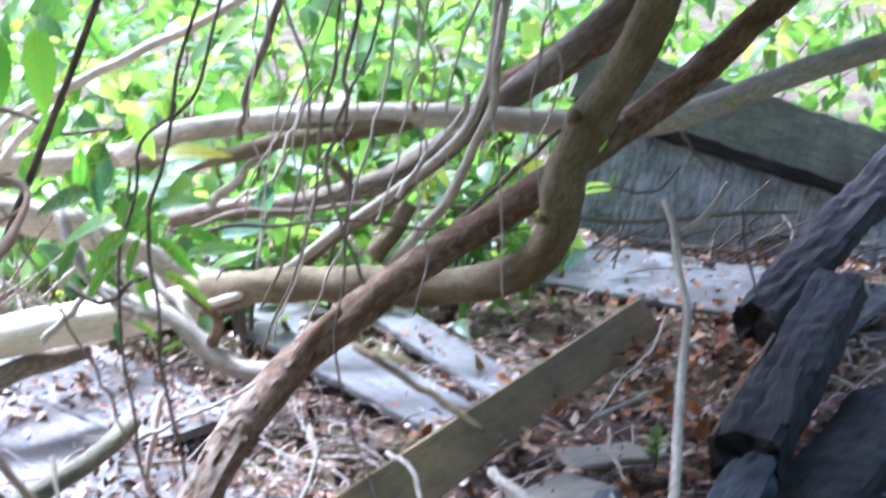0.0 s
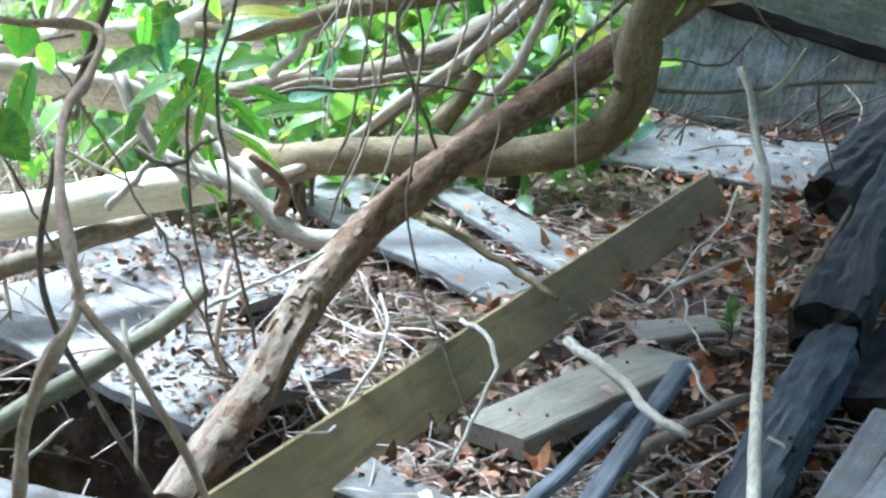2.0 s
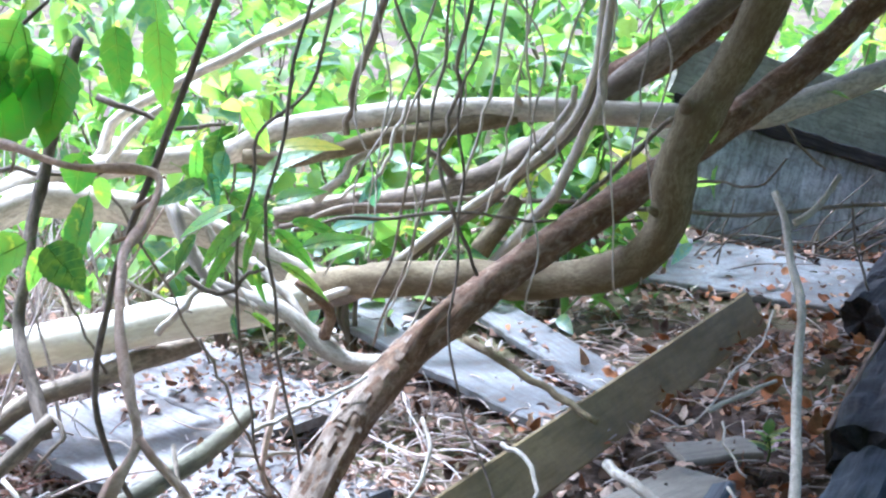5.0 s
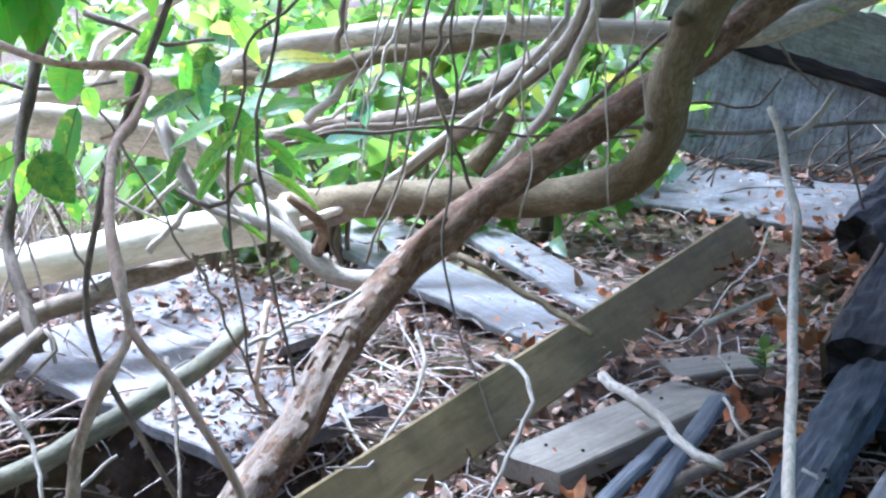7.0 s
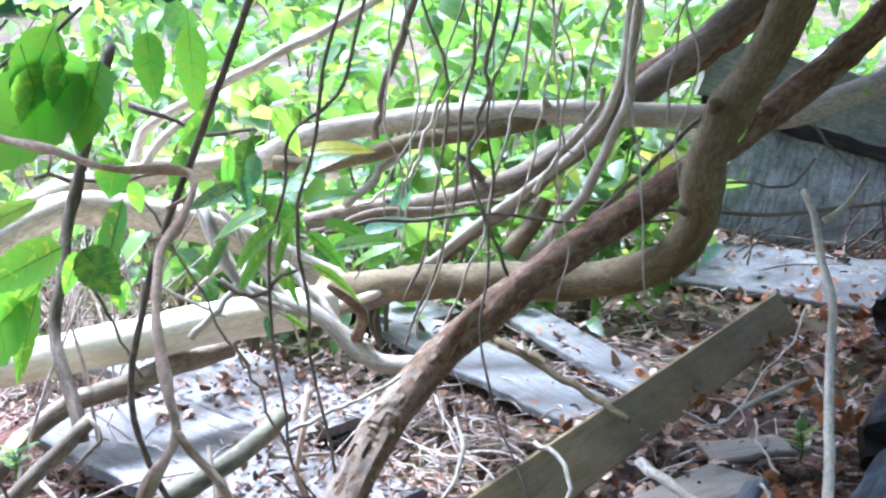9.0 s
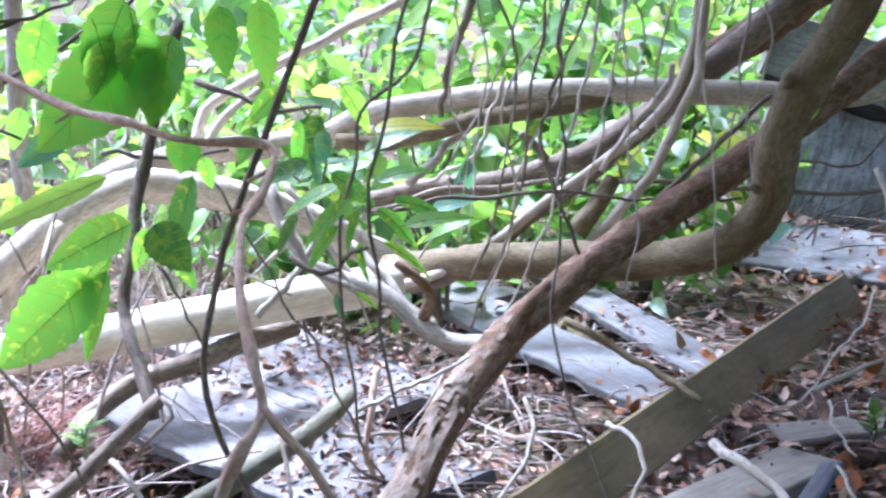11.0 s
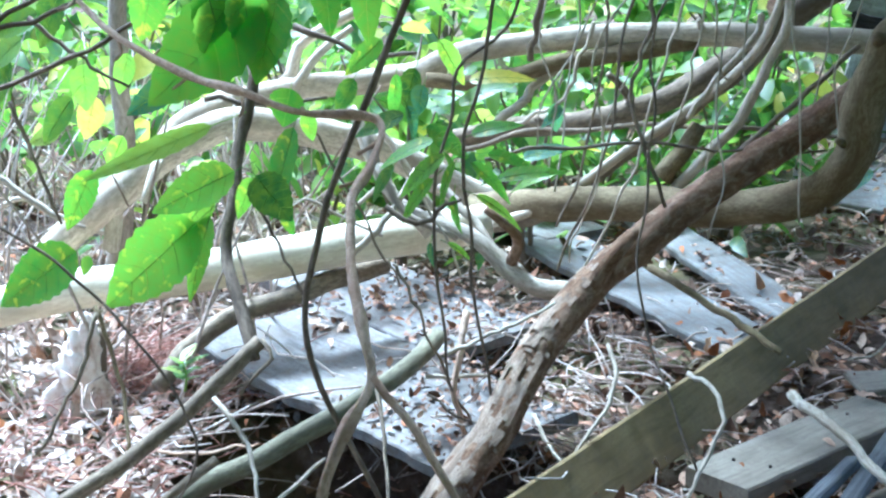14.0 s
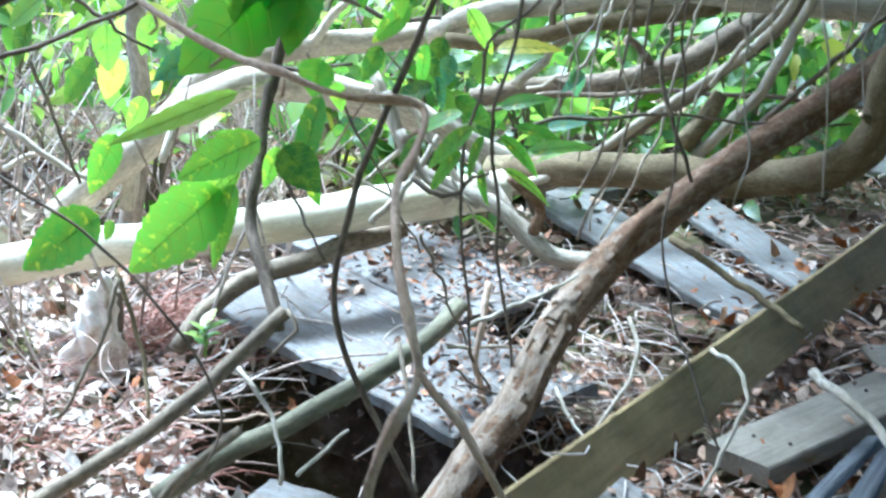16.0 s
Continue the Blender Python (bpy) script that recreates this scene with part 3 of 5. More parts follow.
# ---- leaning tree: two trunks that cross, and the pale fallen trunk behind ----
LEAN = [(-0.385, 2.420, -0.003), (-0.339, 2.500, 0.052), (-0.269, 2.620, 0.117), (-0.214, 2.750, 0.197), (-0.154, 2.870, 0.259), (-0.066, 2.970, 0.333), (0.049, 3.050, 0.410), (0.206, 3.180, 0.492), (0.401, 3.340, 0.576), (0.620, 3.480, 0.696), (0.846, 3.600, 0.832), (1.049, 3.700, 0.990), (1.310, 3.800, 1.177)]
lean = branch("leaning_tree", "leaning brown stem with flaky bark rooted among dead leaves", "tree stem", LEAN,
    0.038, 0.036, BARK_BROWN, 22, 0.14, 0.0, step=0.012, rough=0.10,
    twigs=[([(-0.088, 2.930, 0.310), (-0.036, 2.930, 0.388), (0.012, 2.950, 0.436)], 0.02, 0.012),
           ([(-0.250, 3.020, 0.350), (-0.234, 3.000, 0.412), (-0.297, 2.980, 0.476)], 0.014, 0.008)])
# Peeling bark on faces turned up and left, also painting the lit side.
peel = []
v, f = tube(LEAN[:7], 0.0402, 0.0385, 30, 0.007, 0.14, 0.0, (TURN[0] - 2) * 1.37, lean.location, (), peel, 0.10)
flakes = []
for q in f[:-2]:
    a, b, c, d = (Vector(v[k]) for k in q)
    out, mid = (c - a).cross(d - b).normalized(), (a + c) / 2
    if out.dot((-0.55, -0.25, 0.8)) + 0.9 * noise.noise(mid * 34) + 0.5 * noise.noise(mid * 90) > 0.12 + 1.1 * q[0] / len(v):
        flakes.append(q)
mesh_ob("peeling_bark", v, flakes, BARK_PEEL_LIT, lean, "pale flaking bark near the foot, painted along the lit side", along=peel)
branch("bent_tree", "bent tan stem rising beside the leaning stem", "tree stem",
    [(-0.393, 3.750, 0.287), (-0.192, 3.600, 0.341), (-0.028, 3.500, 0.360), (0.153, 3.420, 0.369), (0.290, 3.360, 0.386), (0.407, 3.280, 0.437), (0.475, 3.200, 0.535), (0.487, 3.160, 0.653), (0.524, 3.140, 0.758), (0.593, 3.120, 0.871), (0.655, 3.100, 0.991), (0.697, 3.100, 1.108)],
    0.042, 0.042, BARK_TAN, 18, 0.16, 0.010, rough=0.07, knots=[(0.62, 0.18), (0.74, 0.2)], step=0.02,
    twigs=[([(0.499, 3.110, 0.790), (0.492, 3.085, 0.805)], 0.016, 0.010), ([(0.442, 3.170, 0.565), (0.428, 3.150, 0.578)], 0.010, 0.006)])
branch("fallen_trunk", "pale smooth fallen trunk lying across the undergrowth", "fallen trunk",
    [(-0.578, 3.950, 0.598), (-0.488, 3.950, 0.644), (-0.341, 3.950, 0.682), (-0.109, 3.950, 0.701), (0.179, 3.950, 0.701), (0.539, 3.950, 0.682), (0.778, 4.000, 0.658), (0.948, 4.050, 0.692), (1.135, 4.100, 0.752), (1.385, 4.150, 0.822), (1.769, 4.200, 0.941)],
    0.028, 0.036, BARK_PALE, 14, 0.08, 0.010, step=0.03, twigs=[([(0.186, 3.930, 0.718), (0.178, 3.900, 0.746)], 0.010, 0.007)])
branch("pale_limb", "pale dead limb meeting the leaning stem", "branch",
    [(-0.100, 2.950, 0.307), (-0.205, 3.000, 0.306), (-0.268, 3.020, 0.344), (-0.342, 3.050, 0.410), (-0.446, 3.100, 0.432), (-0.526, 3.150, 0.484), (-0.579, 3.200, 0.608)], 0.022, 0.011, BARK_MID, 10)
branch("pale_limb", "pale dead limb lying below the fallen trunk", "branch",
    [(-0.525, 3.900, 0.607), (-0.428, 3.900, 0.594), (-0.312, 3.900, 0.610), (-0.167, 3.900, 0.643), (0.005, 3.920, 0.664), (0.178, 3.950, 0.685)], 0.020, 0.024, BARK_TAN, 10)
branch("arched_limb", "grey-brown limb arching up to the canopy", "branch",
    [(-0.477, 4.100, 0.404), (-0.338, 4.100, 0.434), (-0.155, 4.100, 0.444), (0.028, 4.100, 0.481), (0.183, 4.150, 0.546), (0.340, 4.200, 0.635), (0.514, 4.250, 0.755), (0.721, 4.300, 0.913), (0.973, 4.350, 1.146)], 0.026, 0.044, BARK_GREY, 12, twigs=[([(0.028, 4.100, 0.481), (-0.015, 4.080, 0.546), (-0.051, 4.050, 0.588)], 0.014, 0.009), ([(-0.215, 4.080, 0.443), (-0.249, 4.050, 0.474)], 0.012, 0.008)])
branch("upper_limb", "thick brown limb among green leaves", "branch",
    [(0.410, 4.300, 0.708), (0.541, 4.350, 0.762), (0.753, 4.400, 0.893), (0.986, 4.400, 1.055), (1.212, 4.450, 1.216)], 0.05, 0.06, BARK_BROWN, 12, 0.2)

# ---- fan of shoots behind the leaning stem ----
SHOOT = "grey shoots"
for pts, r, m in (
    ([(-0.440, 3.700, 0.231), (-0.263, 3.620, 0.289), (-0.124, 3.600, 0.356), (0.028, 3.600, 0.474), (0.191, 3.600, 0.597), (0.311, 3.600, 0.692), (0.358, 3.600, 0.821), (0.379, 3.600, 0.974)], 0.013, BARK_GREY),
    ([(-0.392, 3.660, 0.267), (-0.247, 3.600, 0.315), (-0.108, 3.580, 0.400), (0.069, 3.550, 0.528), (0.242, 3.550, 0.661), (0.334, 3.550, 0.775), (0.361, 3.550, 0.939)], 0.012, BARK_PALE),
    ([(0.022, 3.500, 0.264), (0.131, 3.500, 0.422), (0.237, 3.500, 0.531), (0.296, 3.500, 0.640), (0.349, 3.500, 0.753), (0.369, 3.500, 0.903)], 0.014, BARK_PALE),
    ([(0.072, 3.500, 0.424), (0.120, 3.520, 0.478), (0.161, 3.550, 0.539)], 0.024, BARK_TAN),
    ([(0.050, 3.480, 0.349), (0.155, 3.470, 0.401), (0.272, 3.450, 0.512), (0.393, 3.500, 0.611), (0.534, 3.600, 0.712)], 0.008, BARK_GREY),
    ([(-0.426, 3.800, 0.436), (-0.250, 3.750, 0.488), (0.029, 3.700, 0.510), (0.303, 3.700, 0.498), (0.703, 3.800, 0.446), (1.181, 3.900, 0.440)], 0.007, BARK_GREY),
    ([(-0.342, 3.850, 0.493), (-0.272, 3.900, 0.549), (-0.200, 3.950, 0.612), (-0.111, 4.000, 0.706)], 0.013, BARK_PALE),
    ([(-0.903, 3.900, 0.596), (-0.848, 3.950, 0.704), (-0.706, 4.000, 0.782), (-0.510, 4.000, 0.876)], 0.016, BARK_PALE),
    ([(0.305, 3.500, 0.805), (0.272, 3.500, 0.730), (0.200, 3.500, 0.655), (0.134, 3.500, 0.567)], 0.008, BARK_PALE),
):
    if pts[-1][2] > 0.85:
        pts = pts + [tuple(Vector(pts[-1]) + (Vector(pts[-1]) - Vector(pts[-2])).normalized() * 0.4)]
    branch("shoot", "thin grey shoot fanning up behind the leaning stem", "shoot", pts, r * 1.05, r * 0.8, m, 8, 0.12, 0.012, SHOOT)

# ---- hanging vines ----
VINES = "hanging vines"
for pts, r, m in (
    ([(-0.181, 2.600, 1.020), (-0.221, 2.600, 0.891), (-0.295, 2.600, 0.842), (-0.320, 2.600, 0.771), (-0.346, 2.600, 0.665), (-0.356, 2.600, 0.567), (-0.355, 2.620, 0.451), (-0.351, 2.660, 0.326), (-0.347, 2.720, 0.177), (-0.332, 2.800, 0.075)], 0.0045, BARK_DARK),
    ([(-0.209, 2.600, 1.021), (-0.247, 2.600, 0.892), (-0.278, 2.600, 0.770), (-0.297, 2.600, 0.673), (-0.303, 2.600, 0.605), (-0.296, 2.620, 0.470), (-0.289, 2.650, 0.369), (-0.271, 2.700, 0.215), (-0.275, 2.780, 0.087)], 0.0048, BARK_DARK),
    ([(-0.074, 3.200, 0.954), (-0.043, 3.200, 0.839), (-0.059, 3.200, 0.711), (-0.101, 3.200, 0.546), (-0.151, 3.220, 0.372)], 0.005, BARK_GREY),
    ([(0.020, 3.100, 0.978), (-0.004, 3.100, 0.846), (-0.024, 3.100, 0.722), (-0.043, 3.100, 0.596), (-0.089, 3.120, 0.465), (-0.160, 3.200, 0.284)], 0.005, BARK_GREY),
    ([(0.053, 2.800, 0.987), (0.034, 2.800, 0.868), (0.011, 2.800, 0.787), (-0.008, 2.800, 0.742), (0.023, 2.800, 0.652), (0.046, 2.820, 0.564), (0.061, 2.850, 0.503)], 0.006, BARK_GREY),
    ([(0.077, 2.800, 0.967), (0.054, 2.800, 0.867), (0.036, 2.800, 0.756), (0.032, 2.800, 0.631), (0.018, 2.780, 0.508), (0.007, 2.750, 0.387), (0.037, 2.720, 0.265), (0.080, 2.660, 0.142), (0.113, 2.620, 0.058)], 0.0038, BARK_DARK),
    ([(0.124, 3.300, 0.920), (0.104, 3.300, 0.803), (0.069, 3.300, 0.708), (0.023, 3.300, 0.525), (-0.023, 3.300, 0.427), (-0.106, 3.350, 0.238)], 0.005, BARK_PALE),
    ([(0.161, 3.400, 0.805), (0.134, 3.400, 0.669), (0.080, 3.400, 0.519)], 0.004, BARK_PALE),
    ([(0.192, 3.400, 0.816), (0.197, 3.400, 0.717), (0.221, 3.400, 0.661)], 0.004, BARK_PALE),
    ([(-0.167, 3.600, 0.914), (-0.211, 3.600, 0.813), (-0.231, 3.620, 0.693)], 0.014, BARK_GREY),
    ([(-0.458, 2.900, 0.635), (-0.436, 2.900, 0.552), (-0.387, 2.900, 0.462), (-0.341, 2.920, 0.354)], 0.004, BARK_PALE),
    ([(-0.081, 3.600, 0.783), (-0.111, 3.600, 0.692), (-0.181, 3.600, 0.588), (-0.300, 3.700, 0.522)], 0.007, BARK_PALE),
    ([(-0.452, 2.750, 0.433), (-0.425, 2.750, 0.346), (-0.366, 2.780, 0.203), (-0.349, 2.850, 0.087)], 0.004, BARK_GREY),
    ([(-0.716, 3.000, 0.733), (-0.656, 3.000, 0.653), (-0.610, 3.000, 0.538), (-0.519, 3.000, 0.397), (-0.488, 3.050, 0.289)], 0.004, BARK_GREY),
):
    if pts[0][2] > 0.8:
        pts = [tuple(Vector(pts[0]) + (Vector(pts[0]) - Vector(pts[1])).normalized() * 0.4)] + pts
    branch("hanging_vine", "thin woody vine hanging among the stems", "vine", pts, r * 0.78, r * 0.62, m, 7, 0.2, 0.017, VINES, step=0.025)

vrng = random.Random(21)
for i in range(10):
    x, y = -0.14 + 0.075 * i + vrng.gauss(0, 0.03), vrng.uniform(2.95, 3.7)
    z, pts = 1.35, []
    dx = vrng.uniform(-0.25, 0.02)
    while z > vrng.uniform(0.15, 0.5):
        pts.append((x, y, z))
        dz = vrng.uniform(0.04, 0.16)
        x, y, z = x + dx * dz + vrng.gauss(0, 0.024), y + vrng.gauss(0, 0.015), z - dz
    branch("hanging_vine", "thin woody vine hanging among the stems", "vine", pts, vrng.uniform(0.0026, 0.004), 0.002, vrng.choice((BARK_PALE, TWIG_PALE, BARK_MID)), 7, 0.3, 0.016, VINES, step=0.025)

branch("dark_vine", "long dark woody vine hanging in front of the boards", "vine",
    [(-0.290, 2.200, 1.090), (-0.358, 2.260, 0.956), (-0.402, 2.260, 0.845), (-0.452, 2.260, 0.739), (-0.494, 2.260, 0.631), (-0.533, 2.260, 0.492), (-0.525, 2.260, 0.397), (-0.500, 2.300, 0.286), (-0.444, 2.380, 0.102), (-0.414, 2.420, -0.011)],
    0.0058, 0.0052, BARK_DARK, 8, 0.14, 0.006)
branch("pink_vine", "pinkish-tan vine with a sharp corner and a fork", "vine",
    [(-1.005, 2.350, 1.109), (-0.940, 2.266, 1.061), (-0.835, 2.182, 0.998), (-0.750, 2.098, 0.953), (-0.621, 2.000, 0.908), (-0.525, 1.920, 0.898), (-0.436, 1.870, 0.883), (-0.355, 1.860, 0.877), (-0.326, 1.840, 0.860), (-0.333, 1.780, 0.821), (-0.345, 1.720, 0.795), (-0.333, 1.600, 0.733), (-0.311, 1.530, 0.682), (-0.297, 1.500, 0.642), (-0.321, 1.460, 0.602), (-0.348, 1.440, 0.544), (-0.356, 1.430, 0.488), (-0.369, 1.430, 0.420), (-0.385, 1.435, 0.300), (-0.405, 1.450, 0.130), (-0.410, 1.470, -0.040)],
    0.0036, 0.0070, VINE_PINK, 10, 0.34, 0.010, step=0.008, rough=0.2, knots=[(0.05, 0.5), (0.19, 0.5), (0.13, 0.5), (0.24, 0.4), (0.345, 0.6), (0.47, 0.45), (0.58, 0.35), (0.70, 0.45), (0.80, 0.3), (0.93, 0.4)],
    twigs=[([(-0.297, 1.500, 0.645), (-0.249, 1.470, 0.596), (-0.210, 1.450, 0.536), (-0.181, 1.440, 0.478), (-0.164, 1.440, 0.416), (-0.135, 1.440, 0.300), (-0.100, 1.450, 0.130), (-0.085, 1.460, -0.040)], 0.005, 0.0045), ([(-0.326, 1.830, 0.847), (-0.353, 1.800, 0.835)], 0.004, 0.003), ([(-0.335, 1.775, 0.818), (-0.352, 1.760, 0.806), (-0.372, 1.755, 0.802)], 0.003, 0.0025), ([(-0.520, 1.900, 0.891), (-0.517, 1.885, 0.877), (-0.525, 1.880, 0.871)], 0.0028, 0.002), ([(-0.621, 2.000, 0.906), (-0.640, 1.980, 0.892)], 0.003, 0.002), ([(-0.750, 2.095, 0.952), (-0.742, 2.080, 0.930), (-0.750, 2.070, 0.920)], 0.0026, 0.002), ([(-0.835, 2.180, 0.998), (-0.860, 2.160, 0.985)], 0.0026, 0.002), ([(-0.690, 2.050, 0.930), (-0.672, 2.040, 0.940)], 0.0026, 0.002), ([(-0.436, 1.870, 0.883), (-0.428, 1.860, 0.876)], 0.003, 0.0025)])
branch("upright_sapling", "dark upright shrub stem with peeling bark", "stem",
    [(-0.664, 2.840, 0.982), (-0.693, 2.800, 0.879), (-0.711, 2.770, 0.787), (-0.739, 2.730, 0.675), (-0.742, 2.680, 0.587), (-0.751, 2.620, 0.492), (-0.715, 2.540, 0.427), (-0.678, 2.470, 0.352), (-0.669, 2.460, 0.329)], 0.011, 0.0125, BARK_DARK, 9, 0.24, 0.004, step=0.02)
branch("low_branch", "low brown branch leaning down to the leaf litter", "branch",
    [(-0.662, 2.470, 0.363), (-0.703, 2.440, 0.325), (-0.795, 2.380, 0.247), (-0.883, 2.320, 0.186), (-0.989, 2.260, 0.127), (-1.069, 2.200, 0.091)], 0.013, 0.0155, BARK_GREY, 10, 0.14, 0.004, twigs=[([(-0.724, 2.360, 0.182), (-0.813, 2.300, 0.122), (-0.872, 2.250, 0.060)], 0.009, 0.008)])
branch("diagonal_pole", "greenish-grey pole lying across the dark hollow", "pole",
    [(-0.884, 2.350, 0.047), (-0.798, 2.420, 0.088), (-0.684, 2.480, 0.130), (-0.553, 2.580, 0.181), (-0.442, 2.720, 0.218), (-0.388, 2.850, 0.247)], 0.021, 0.019, POLE_GREEN, 11, 0.08, 0.004)
branch("yellow_log", "pale yellow barkless log lying across the boards", "log",
    [(-1.674, 3.200, 0.160), (-1.395, 3.200, 0.213), (-1.271, 3.200, 0.239), (-1.069, 3.200, 0.268), (-0.836, 3.220, 0.302), (-0.632, 3.250, 0.332), (-0.457, 3.300, 0.346), (-0.332, 3.360, 0.350)], 0.048, 0.046, BARK_YELLOW, 14, 0.05, 0.004)
branch("brown_limb", "brown limb resting beneath the pale log", "branch",
    [(-1.012, 2.950, 0.093), (-0.964, 3.020, 0.153), (-0.892, 3.100, 0.199), (-0.774, 3.150, 0.230), (-0.675, 3.250, 0.248), (-0.572, 3.350, 0.261)], 0.02, 0.026, BARK_GREY, 10)
branch("arched_root", "pale arched root bending down to the ground", "root",
    [(-1.384, 3.300, 0.282), (-1.265, 3.300, 0.376), (-1.149, 3.300, 0.468), (-1.049, 3.350, 0.543), (-0.937, 3.450, 0.574), (-0.791, 3.600, 0.529), (-0.648, 3.750, 0.450), (-0.488, 3.850, 0.347), (-0.345, 3.900, 0.258)], 0.038, 0.042, BARK_PALE, 14, 0.14, 0.008, twigs=[([(-1.077, 3.300, 0.520), (-1.089, 3.260, 0.475), (-1.100, 3.240, 0.434)], 0.014, 0.008), ([(-1.142, 3.280, 0.472), (-1.187, 3.300, 0.415), (-1.217, 3.320, 0.302)], 0.024, 0.02)])
branch("arched_root", "pale arched root bending down to the ground", "root",
    [(-1.198, 3.600, 0.451), (-1.118, 3.650, 0.535), (-1.023, 3.750, 0.575), (-0.875, 3.900, 0.587), (-0.678, 4.000, 0.591), (-0.504, 4.100, 0.597)], 0.03, 0.034, BARK_PALE, 12, 0.14, 0.008, twigs=[([(-0.871, 3.880, 0.589), (-0.810, 3.900, 0.675), (-0.724, 3.950, 0.741)], 0.014, 0.01)])
branch("pale_limb", "bleached forked limb hanging over the pale log", "branch",
    [(-0.621, 3.300, 0.636), (-0.591, 3.275, 0.565), (-0.546, 3.250, 0.480), (-0.501, 3.225, 0.421), (-0.442, 3.200, 0.369)], 0.013, 0.015, BARK_PALE, 10, 0.14, 0.006,
    twigs=[([(-0.546, 3.250, 0.480), (-0.580, 3.230, 0.450), (-0.640, 3.220, 0.400)], 0.007, 0.004), ([(-0.554, 3.250, 0.596), (-0.504, 3.233, 0.535), (-0.454, 3.217, 0.449), (-0.404, 3.200, 0.388)], 0.008, 0.008)])
branch("pale_sapling", "pale upright stem in the undergrowth", "stem",
    [(-1.356, 3.700, 0.103), (-1.309, 3.700, 0.285), (-1.285, 3.700, 0.508), (-1.278, 3.700, 0.725), (-1.268, 3.700, 0.922), (-1.245, 3.700, 1.141)], 0.028, 0.022, BARK_MID, 12, 0.16, 0.008)
for pts in (
    [(0.756, 3.500, 0.548), (0.768, 3.450, 0.497), (0.756, 3.300, 0.429), (0.738, 3.100, 0.373), (0.699, 2.950, 0.305), (0.634, 2.650, 0.258), (0.581, 2.420, 0.212), (0.537, 2.220, 0.165), (0.504, 2.070, 0.130), (0.472, 1.930, 0.086)],
):
    branch("leaning_stick", "pale forked stick leaning in dead leaves", "stick", pts, 0.0085, 0.0105, BARK_PALE, 8, 0.14, 0.004,
        twigs=[([(0.787, 3.420, 0.489), (0.846, 3.450, 0.521), (0.907, 3.500, 0.583)], 0.009, 0.007)])

